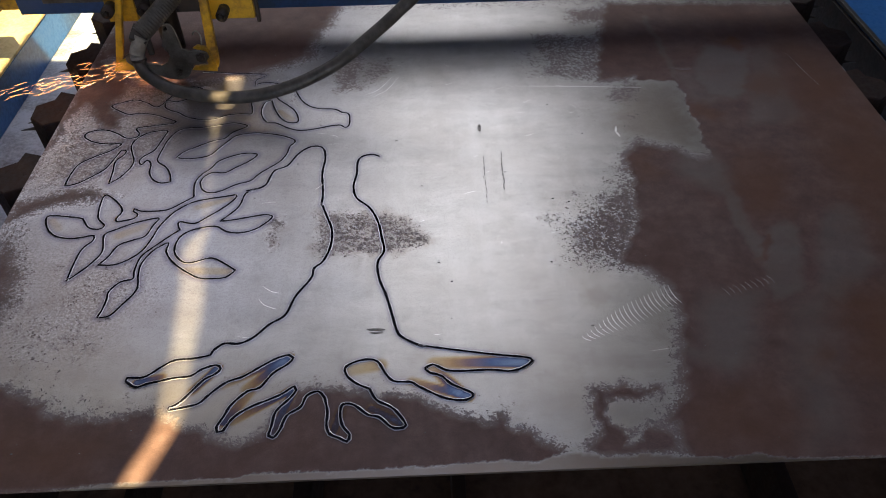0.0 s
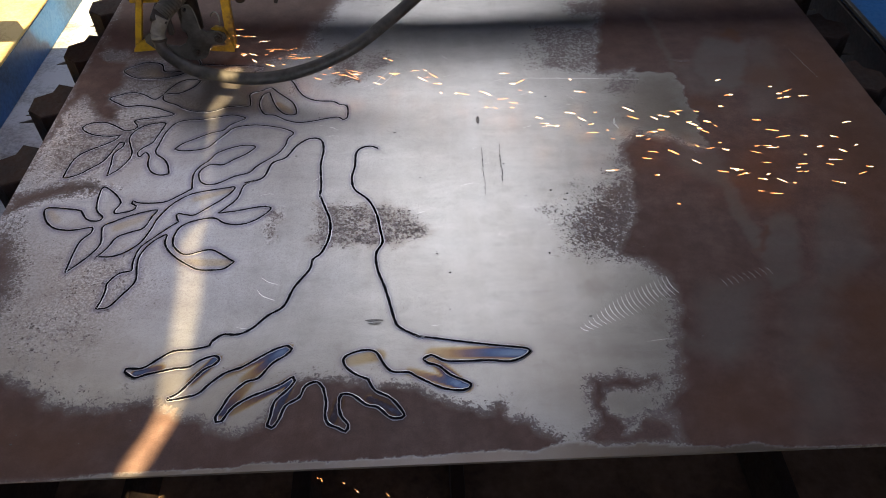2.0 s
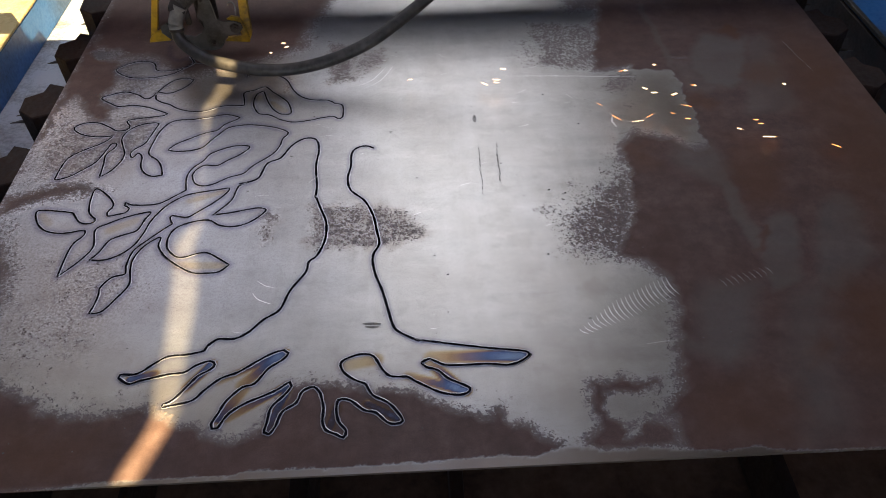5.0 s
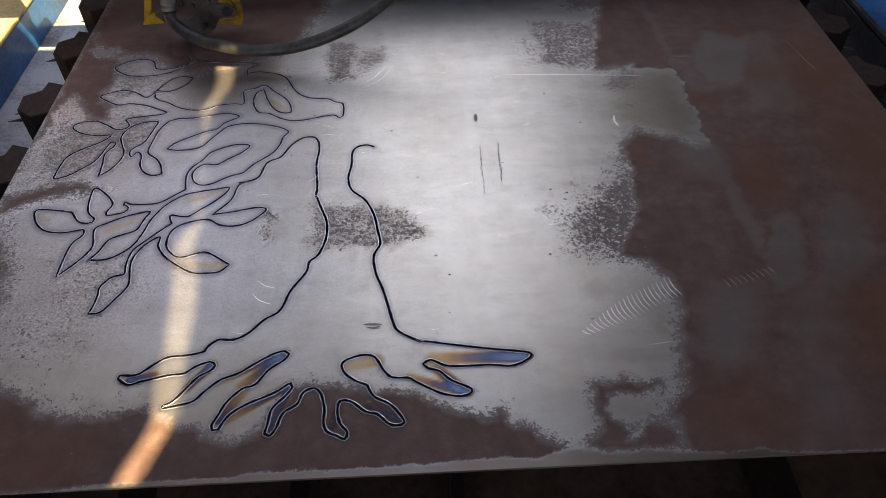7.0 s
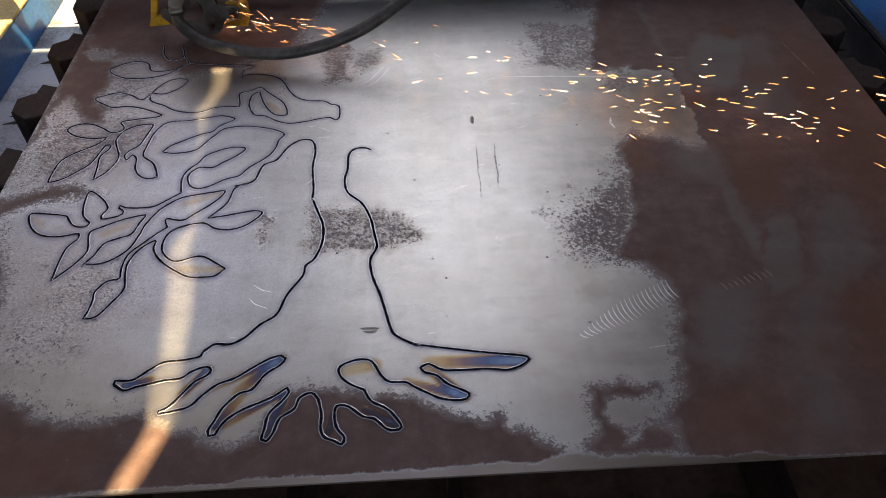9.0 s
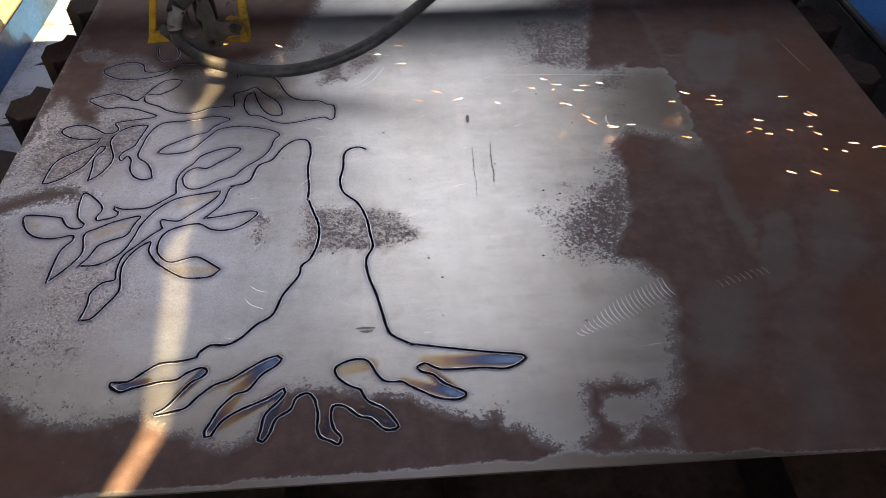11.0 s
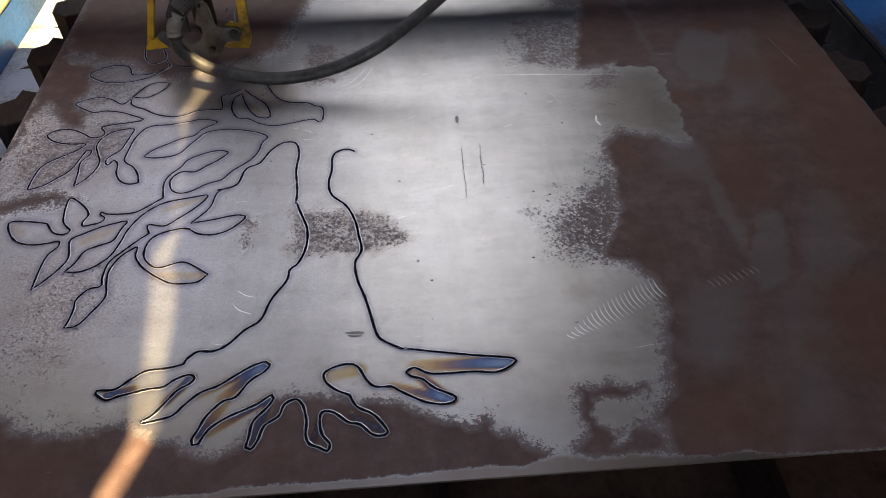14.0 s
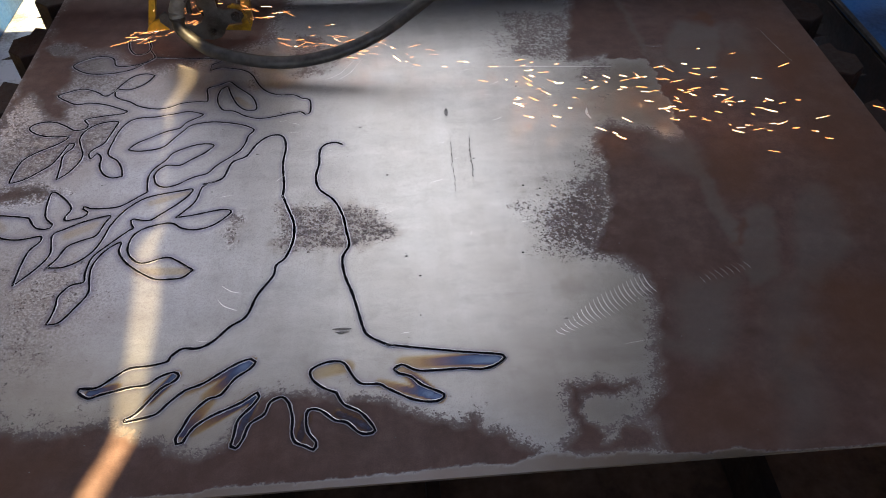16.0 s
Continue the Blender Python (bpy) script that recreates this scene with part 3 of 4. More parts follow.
region(SCALE, 0.06, 0.5, (11, 639), (17, 757), (48, 755), (75, 703), (114, 698), (119, 738), (175, 739), (230, 668), (159, 565), (92, 540), (20, 541))
# scale left standing round a worn square
region(SCALE, 0.030, 1.15, (869, 108), (895, 113), (911, 118), (941, 110), (959, 109), (953, 95), (928, 88), (891, 92), (884, 62), (893, 54), (947, 51), (964, 39), (957, 12), (863, 12), (843, 23), (852, 34), (861, 45), (863, 75))
region(SCALE, 0.032, 0.5, (940, 91), (958, 94), (965, 54), (940, 52))
region(SCALE, 0.052, 1.0, (-10, 1300), (520, 1300), (480, 1060), (400, 985), (250, 950), (60, 985), (-10, 1000))
region(SCALE, 0.092, 0.7, (430, 1300), (1510, 1300), (1510, 1130), (430, 1140))
region(SCALE, 0.042, 0.75, (992, 1111), (1157, 1115), (1156, 1030), (990, 1040))
# grey rubbed streaks on the scale
region(SMEAR, 0.018, 0.75, (1256, 940), (1316, 908), (1346, 924), (1286, 763), (1256, 742), (1207, 756), (1198, 807), (1215, 878))
region(SMEAR, 0.02, 0.45, (1346, 924), (1388, 932), (1363, 758), (1354, 665), (1258, 657), (1284, 763))
region(SMEAR, 0.008, 0.6, (1157, 605), (1164, 573), (1169, 506), (1169, 424), (1174, 367), (1161, 315), (1150, 327), (1146, 406), (1146, 493))
region(SMEAR, 0.006, 0.45, (1149, 1066), (1162, 1068), (1170, 935), (1168, 793), (1157, 825), (1156, 936))
region(SMEAR, 0.02, 0.4, (1170, 839), (1239, 825), (1249, 746), (1196, 720), (1168, 751))
region(SMEAR, 0.012, 0.6, (1189, 378), (1226, 408), (1236, 388), (1228, 334), (1194, 258), (1147, 240), (1162, 315))
region(SMEAR, 0.018, 0.55, (1282, 405), (1321, 444), (1344, 434), (1339, 364), (1322, 306), (1248, 235), (1217, 257))
region(SMEAR, 0.04, 0.45, (1134, 145), (1170, 239), (1250, 277), (1200, 160), (1185, 90), (1164, 28), (1109, 9), (1122, 77))
region(SMEAR, 0.03, 0.6, (1067, 266), (1032, 221), (1027, 169), (995, 171), (993, 153), (1022, 142), (1052, 121), (1074, 131), (1090, 156), (1111, 202), (1138, 262))
region(SMEAR, 0.03, 0.6, (1112, 640), (1151, 638), (1178, 505), (1147, 465), (1090, 525))
# orange rust
region(RUSTY, 0.01, 1.0, (1282, 950), (1329, 966), (1327, 925), (1307, 911))
region(RUSTY, 0.008, 1.0, (1174, 376), (1185, 373), (1163, 326), (1154, 330))
region(RUSTY, 0.08, 0.55, (1423, 1012), (1465, 1009), (1496, 577), (1345, 271), (1326, 455), (1355, 668))
region(RUSTY, 0.03, 0.55, (1313, 830), (1380, 816), (1356, 740), (1290, 748))
region(RUSTY, 0.02, 0.6, (1170, 733), (1209, 721), (1204, 677), (1165, 679))
region(RUSTY, 0.04, 0.5, (1207, 594), (1288, 574), (1244, 433), (1174, 386), (1169, 506))
region(RUSTY, 0.03, 0.5, (1020, 589), (1062, 603), (1058, 527), (1013, 515))
region(RUSTY, 0.05, 0.45, (1081, 121), (1129, 93), (1098, 17), (978, 16), (986, 93))
region(RUSTY, 0.03, 0.6, (1163, 162), (1192, 160), (1185, 124), (1156, 126))
region(RUSTY, 0.06, 0.6, (1249, 255), (1345, 271), (1361, 151), (1246, 71), (1206, 123))
region(RUSTY, 0.06, 0.65, (-48, 107), (281, 89), (293, 45), (272, 5), (26, -2))
# bare patches worn through the scale
region(BARE, 0.012, 0.75, (891, 46), (913, 45), (912, 31), (892, 30))
region(BARE, 0.012, 0.6, (891, 92), (922, 88), (921, 57), (893, 55), (885, 70))
region(BARE, 0.02, 0.55, (24, 936), (34, 961), (76, 950), (87, 920), (45, 918))
region(BARE, 0.02, 0.4, (111, 873), (164, 880), (225, 847), (236, 789), (186, 830))
# browner, darker tone over parts of the bare steel
region(DULL, 0.20, 0.35, (760, 120), (830, 210), (910, 230), (1000, 290), (1100, 300), (1240, 330), (1240, -40), (760, -40))
region(DULL, 0.10, 0.4, (1000, 300), (1060, 480), (1500, 500), (1500, 1100), (1190, 1100), (1150, 640), (1060, 600), (1000, 450))
region(DULL, 0.10, 0.45, (120, 150), (640, 150), (640, -40), (120, -40))
region(DULL, 0.15, 0.6, (-10, 1100), (200, 1020), (330, 830), (100, 760), (-10, 700))
region(DULL, 0.12, 0.6, (-69, 267), (47, 437), (240, 378), (289, 268), (250, 212), (285, 156), (281, 91), (-56, 109))
region(DULL, 0.10, 0.55, (8, 630), (40, 782), (217, 887), (370, 898), (347, 746), (250, 717), (246, 589), (170, 522), (42, 529), (0, 545))
region(DULL, 0.10, 0.35, (29, 463), (261, 516), (290, 376), (104, 341))
region(DULL, 0.016, 0.28, (872, 279), (911, 285), (943, 281), (932, 263), (891, 239), (872, 245))
region(DULL, 0.014, 0.4, (487, 460), (536, 463), (571, 453), (624, 447), (663, 421), (680, 392), (657, 369), (624, 361), (574, 360), (532, 355), (498, 364))
region(DULL, 0.012, 0.4, (488, 901), (489, 950), (549, 925), (615, 921), (606, 873), (585, 829), (520, 794), (496, 803))
region(DULL, 0.016, 0.35, (421, 451), (443, 458), (448, 433), (434, 420), (437, 379), (424, 368), (416, 398))
region(DULL, 0.05, 0.6, (1020, 779), (1158, 813), (1159, 597), (1091, 601), (1029, 629), (1012, 689))
# bare rim along the near edge: its depth along x
RIM_X = [0.242, 0.263, 0.304, 0.366, 0.430, 0.455, 0.474, 0.506, 0.557, 0.622, 0.674, 0.720, 0.752, 0.785, 0.805, 0.819, 0.839, 0.852, 0.864, 0.897, 0.911, 0.950, 0.982, 1.015, 1.049, 1.080, 1.145, 1.212]
RIM_Y = [0.0005, 0.0037, 0.0035, 0.0056, 0.0043, 0.0099, 0.0102, 0.0099, 0.0086, 0.0100, 0.0108, 0.0140, 0.0137, 0.0105, 0.0159, 0.0187, 0.0198, 0.0177, 0.0120, 0.0131, 0.0153, 0.0110, 0.0079, 0.0068, 0.0101, 0.0027, 0.0005, 0.0006]
# heat colours: from, to (mm), reach (mm), value at from and to
HEAT = [
    (670, 158, 786, 154, 17, 0.28, 1.0), (668, 150, 700, 112, 15, 0.3, 0.95), (640, 130, 712, 104, 12, 0.3, 0.95),
    (410, 80, 436, 122, 12, 0.7, 0.3), (430, 128, 472, 168, 13, 0.3, 0.95), (400, 134, 480, 176, 10, 0.2, 0.9),
    (288, 144, 318, 152, 10, 0.85, 0.5), (362, 128, 388, 162, 11, 0.55, 0.9), (560, 150, 600, 158, 17, 0.2, 0.3),
    (470, 62, 490, 120, 11, 0.6, 0.8), (545, 60, 552, 90, 11, 0.62, 0.62), (590, 92, 626, 70, 12, 0.62, 0.7), (420, 80, 488, 124, 10, 0.3, 0.85),
    (310, 340, 375, 336, 14, 0.14, 0.2), (190, 420, 225, 440, 14, 0.15, 0.1), (300, 480, 350, 500, 12, 0.14, 0.16), (92, 440, 75, 460, 12, 0.1, 0.14),
    (400, 740, 425, 715, 14, 0.2, 0.12),
]


def inside(px, py, ring):
    ins = np.zeros(px.shape, bool)
    dist = np.full(px.shape, 9.0)
    n = len(ring)
    for i in range(n):
        x0, y0 = ring[i]
        x1, y1 = ring[(i + 1) % n]
        cross = ((y0 > py) != (y1 > py)) & (px < (x1 - x0) * (py - y0) / ((y1 - y0) or 1e-9) + x0)
        ins ^= cross
        dx, dy = x1 - x0, y1 - y0
        t = np.clip(((px - x0) * dx + (py - y0) * dy) / (dx * dx + dy * dy + 1e-12), 0, 1)
        dist = np.minimum(dist, np.hypot(px - x0 - t * dx, py - y0 - t * dy))
    return np.where(ins, dist, -dist)


def layers(px, py, table_of, bend=1.0):
    out = np.zeros(px.shape)
    wx = 0.008 * np.sin(py * 61 + 2.1 * np.sin(px * 23)) + 0.005 * np.sin(py * 147 + px * 53 + 1.3) + 0.003 * np.sin(py * 331 - px * 190)
    wy = 0.006 * np.sin(px * 57 + 1.7 * np.sin(py * 31)) + 0.004 * np.sin(px * 171 - py * 67 + 0.7) + 0.002 * np.sin(px * 353 + py * 151)
    keep = bend * np.clip(py / 0.06, 0, 1)
    px, py = px + wx * keep, py + wy * keep
    for ring, soft, strength in table_of:
        d = inside(px, py, [(a / 1000, b / 1000) for a, b in ring])
        out = np.maximum(out, strength * np.clip(0.5 + d / soft, 0, 1))
    return out


def kerf_line(name):
    return spline([(x / 1000, y / 1000) for x, y in CUTS[name]], 0.004)


def steel_plate():
    p = tagged(new("steel_plate"), "worn hot-rolled steel plate with a tree outline cut in", "steel plate")
    w, near, deep, step = 1.5, 1.25, 3.0, 0.0035
    nx, ny = int(w / step) + 1, int(near / step) + 1
    xs, ys = np.linspace(0, w, nx), np.append(np.linspace(0, near, ny), [2.0, deep])
    gx, gy = np.meshgrid(xs, ys)
    wav = 0.0006 * np.sin(gx * 3.1 + 0.4) * np.sin(gy * 2.3)
    top = np.stack([gx, gy, wav], -1).reshape(-1, 3)
    rows = len(ys)
    idx = np.arange(rows * nx).reshape(rows, nx)
    faces = np.stack([idx[:-1, :-1], idx[:-1, 1:], idx[1:, 1:], idx[1:, :-1]], -1).reshape(-1, 4).tolist()
    loop = list(idx[0, :]) + list(idx[1:, -1]) + list(idx[-1, -2::-1]) + list(idx[-2:0:-1, 0])
    base = len(top)
    low = top[loop].copy()
    low[:, 2] = -0.004
    for i in range(len(loop)):
        j = (i + 1) % len(loop)
        faces.append([int(loop[j]), int(loop[i]), base + i, base + j])
    faces.append([base + i for i in range(len(loop))][::-1])
    me = bpy.data.meshes.new("sheet")
    me.from_pydata(np.vstack([top, low]).tolist(), [], faces)
    px, py = np.append(top[:, 0], low[:, 0]), np.append(top[:, 1], low[:, 1])
    sc = layers(px, py, SCALE, 0.45)
    sm = layers(px, py, SMEAR, 0.3)
    rim = np.interp(px, RIM_X, RIM_Y, left=0.0, right=0.0005) + 0.0012 * np.sin(px * 170) * np.sin(px * 61) + 0.0006 * np.sin(px * 610)
    rim = np.clip((rim - py) / 0.003 + 0.5, 0, 1) * np.clip((px - 0.22) * 12, 0, 1)
    dull = np.maximum(layers(px, py, DULL), rim)
    ht = np.zeros(px.shape)
    for x0, y0, x1, y1, r, v0, v1 in HEAT:
        x0, y0, x1, y1, r = x0 / 1000, y0 / 1000, x1 / 1000, y1 / 1000, 0.9 * r / 1000
        t = np.clip(((px - x0) * (x1 - x0) + (py - y0) * (y1 - y0)) / ((x1 - x0) ** 2 + (y1 - y0) ** 2), 0, 1)
        d = np.hypot(px - x0 - t * (x1 - x0), py - y0 - t * (y1 - y0))
        ht = np.maximum(ht, (v0 + (v1 - v0) * t) * np.clip(2.0 - 2.6 * d / r, 0, 1))
    edge = np.zeros(px.shape)
    for name in CUTS:
        line = np.array(kerf_line(name))
        lo, hi = line.min(0) - 0.01, line.max(0) + 0.01
        pick = np.nonzero((px > lo[0]) & (px < hi[0]) & (py > lo[1]) & (py < hi[1]))[0]
        near_d = np.full(len(pick), 9.0)
        for q in line:
            near_d = np.minimum(near_d, np.hypot(px[pick] - q[0], py[pick] - q[1]))
        edge[pick] = np.maximum(edge[pick], np.clip(1.3 - near_d / (0.008 if name[:4] == "leaf" else 0.006), 0, 1))
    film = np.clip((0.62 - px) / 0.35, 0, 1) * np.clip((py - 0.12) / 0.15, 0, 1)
    sc = sc - 1.2 * rim - layers(px, py, BARE) - 0.45 * np.clip(ht * 2, 0, 1)
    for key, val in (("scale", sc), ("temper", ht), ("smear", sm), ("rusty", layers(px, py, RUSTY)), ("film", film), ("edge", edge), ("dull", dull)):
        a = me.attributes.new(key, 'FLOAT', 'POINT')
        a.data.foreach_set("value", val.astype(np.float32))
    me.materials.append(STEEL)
    ob = new("sheet", me)
    ob.parent = p
    p.matrix_basis = pose(0, 0, PLATE_Z)
    return p


def kerf(line, parent, width=0.0012, name="cut_line"):
    """A cut: a burnt groove between two raised bright lips."""
    prof = [(-width * 2.25, 0.0), (-width * 1.35, 0.0003), (-width * 1.1, 0.0005), (-width * 0.9, 0.0), (width * 0.9, 0.0), (width * 1.1, 0.0005), (width * 1.35, 0.0003), (width * 2.25, 0.0)]
    bm = bmesh.new()
    rows = []
    n = len(line)
    for i, q in enumerate(line):
        d = np.array(line[min(i + 1, n - 1)]) - np.array(line[max(i - 1, 0)])
        d = d / (np.linalg.norm(d) + 1e-9)
        wob = 1.0 + 0.22 * math.sin(i * 1.7) * math.sin(i * 0.61)
        rows.append([bm.verts.new((q[0] - d[1] * o * wob, q[1] + d[0] * o * wob, z + 0.0006)) for o, z in prof])
    for r0, r1 in zip(rows, rows[1:]):
        for k in range(len(prof) - 1):
            f = bm.faces.new((r0[k], r0[k + 1], r1[k + 1], r1[k]))
            f.material_index = (1, 0, 0, 0, 0, 0, 1)[k]
    return part(name, bm, [KERF, FLASH], parent)


plate = steel_plate()
LATE = {}
for name in CUTS:
    ob = kerf(kerf_line(name), plate, 0.0008 if name == "stray_line" else 0.0014 if name[:4] == "trun" else 0.00125 if name[:4] == "root" else 0.0011)
    if name in ("leaf_top", "leaf_tip"):
        LATE[name] = ob


# ---- scratches, grinding marks and specks on the plate ----
def ribbon(bm, line, w0, w1, z=0.0009):
    n = len(line)
    rows = []
    for i, q in enumerate(line):
        d = np.array(line[min(i + 1, n - 1)]) - np.array(line[max(i - 1, 0)])
        d = d / (np.linalg.norm(d) + 1e-9)
        t = i / (n - 1)
        w = (w0 + (w1 - w0) * t) * (0.25 + 0.75 * math.sin(math.pi * min(max(t, 0.06), 0.94)))
        rows.append([bm.verts.new((q[0] - d[1] * o * w, q[1] + d[0] * o * w, z + h)) for o, h in ((-0.5, 0.0), (0, 0.0), (0.5, 0.0))])
    for r0, r1 in zip(rows, rows[1:]):
        for k in range(2):
            bm.faces.new((r0[k], r0[k + 1], r1[k + 1], r1[k]))


def mark(points, w0, w1, mat, name="scratch", label="bright scratch"):
    bm = bmesh.new()
    ribbon(bm, spline([(x / 1000, y / 1000) for x, y in points], 0.003), w0, w1)
    return part(name, bm, mat, plate, label)


def plate_marks():
    mark([(835, 804), (960, 796), (1086, 785)], 0.0008, 0.0018, SCRATCH)
    mark([(425, 280), (434, 268), (452, 259)], 0.0012, 0.0022, SCRATCH)
    mark([(428, 303), (441, 293), (453, 289)], 0.0010, 0.0018, SCRATCH)
    mark([(555, 787), (582, 805), (609, 849)], 0.0008, 0.0010, SCRATCH)
    mark([(572, 780), (600, 805), (622, 850)], 0.0006, 0.0008, SCRATCH)
    mark([(1013, 663), (1010, 648), (1014, 632)], 0.004, 0.005, SCRATCH)
    mark([(1408, 895), (1418, 830), (1428, 776)], 0.0003, 0.0004, SCRATCH)
    mark([(954, 163), (985, 167)], 0.0005, 0.0006, SCRATCH)
    rnd = random.Random(4)
    # fan of grinder strokes
    for i in range(22):
        t = i / 21
        x, y = 872 + 138 * t, 188 + 88 * t - 14 * t * t
        h = 7 + 22 * min(1, 2.2 * t)
        mark([(x - 1.5, y + h * 0.55), (x - 0.5, y + h * 0.15), (x + 3.0, y - h * 0.25), (x + 9.0, y - h * 0.6)], 0.0013 + 0.0008 * rnd.random(), 0.0016, SCRATCH, "grinder_mark", "bright curved grinder stroke")
    for i in range(9):
        x, y = 1085 + 9 * i, 262 + 2.5 * i
        mark([(x - 2, y + 7), (x + 3, y), (x + 5, y - 7)], 0.0004, 0.0005, SCRATCH, "grinder_mark", "bright curved grinder stroke")
    for i in range(34):
        x, y = rnd.uniform(380, 960), rnd.uniform(180, 900)
        a, ln = rnd.gauss(0.1, 0.5), rnd.uniform(6, 26)
        mark([(x, y), (x + ln * math.cos(a) * 0.5, y + ln * math.sin(a) * 0.5 + rnd.gauss(0, 1)), (x + ln * math.cos(a), y + ln * math.sin(a))], 0.0004, 0.0009, SCRATCH)
    mark([(768, 682), (767, 671), (767, 660)], 0.007, 0.007, STAIN, "stain", "dark greasy stain")
    for x0, y0, y1, w in ((768, 590, 470, 0.0026), (799, 600, 508, 0.0034)):
        y = y0
        while y > y1:
            ln = rnd.uniform(6, 17)
            x = x0 - (y0 - y) * 0.03 + rnd.gauss(0, 0.8)
            mark([(x, y), (x - 0.4, y - ln * 0.5), (x, y - ln)], w * rnd.uniform(0.4, 1), w * rnd.uniform(0.4, 1), STAIN, "stain", "dark greasy stain")
            y -= ln * rnd.uniform(0.9, 1.3)
    mark([(580, 217), (592, 217), (605, 216)], 0.003, 0.004, STAIN, "stain", "dark greasy stain")
    mark([(584, 212), (594, 211), (602, 212)], 0.002, 0.004, STAIN, "stain", "dark greasy stain")
    # spatter specks
    for i in range(150):
        x, y = rnd.uniform(20, 1080), rnd.uniform(20, 960)
        r = 0.0006 + 0.0011 * rnd.random() ** 3
        bm = bmesh.new()
        bmesh.ops.create_icosphere(bm, subdivisions=1, radius=r, matrix=Matrix.Translation((x / 1000, y / 1000, 0.0007)) @ Matrix.Diagonal((1 + rnd.random(), 1, 0.5, 1)))
        part("spatter", bm, STAIN, plate)
    for x, y in ((849, 332), (899, 738), (949, 645), (896, 464), (871, 473), (700, 300)):
        bm = bmesh.new()
        bmesh.ops.create_icosphere(bm, subdivisions=1, radius=0.0017, matrix=Matrix.Translation((x / 1000, y / 1000, 0.0008)) @ Matrix.Diagonal((1.2, 0.8, 0.4, 1)))
        part("spatter", bm, KERF, plate)


plate_marks()


# ---- gantry: beam across the table ----
BEAM_Y = 1.04


def gantry():
    g = tagged(new("gantry"), "blue steel gantry beam across the table", "gantry")
    part("beam", boxed(-0.16, 1.86, 0.0, 0.050, 0.055, 0.165, 0.003), NAVY, g)
    part("guide_rail", boxed(-0.1, 1.8, -0.012, 0.0, 0.084, 0.102, 0.002), GREY, g, "steel guide rail")
    bm = boxed(-0.30, -0.20, 0.0, 0.035, 0.06, 0.22, 0.006)
    box(bm, -0.27, -0.16, 0.002, 0.03, 0.065, 0.09, 0.004)
    part("end_carriage", bm, YELLOW, g, "yellow painted end carriage")
    # unseen box, added to throw shade on the left deck
    part("shade_box", boxed(-0.16, 0.06, -0.05, 0.045, 0.1655, 0.195, 0.003), DARK, g, "added dark box that shades the side deck")
    part("end_carriage", boxed(1.865, 2.0, -0.02, 0.14, -0.06, 0.22, 0.006), YELLOW, g, "yellow painted end carriage")
    return g


GANTRY = gantry()


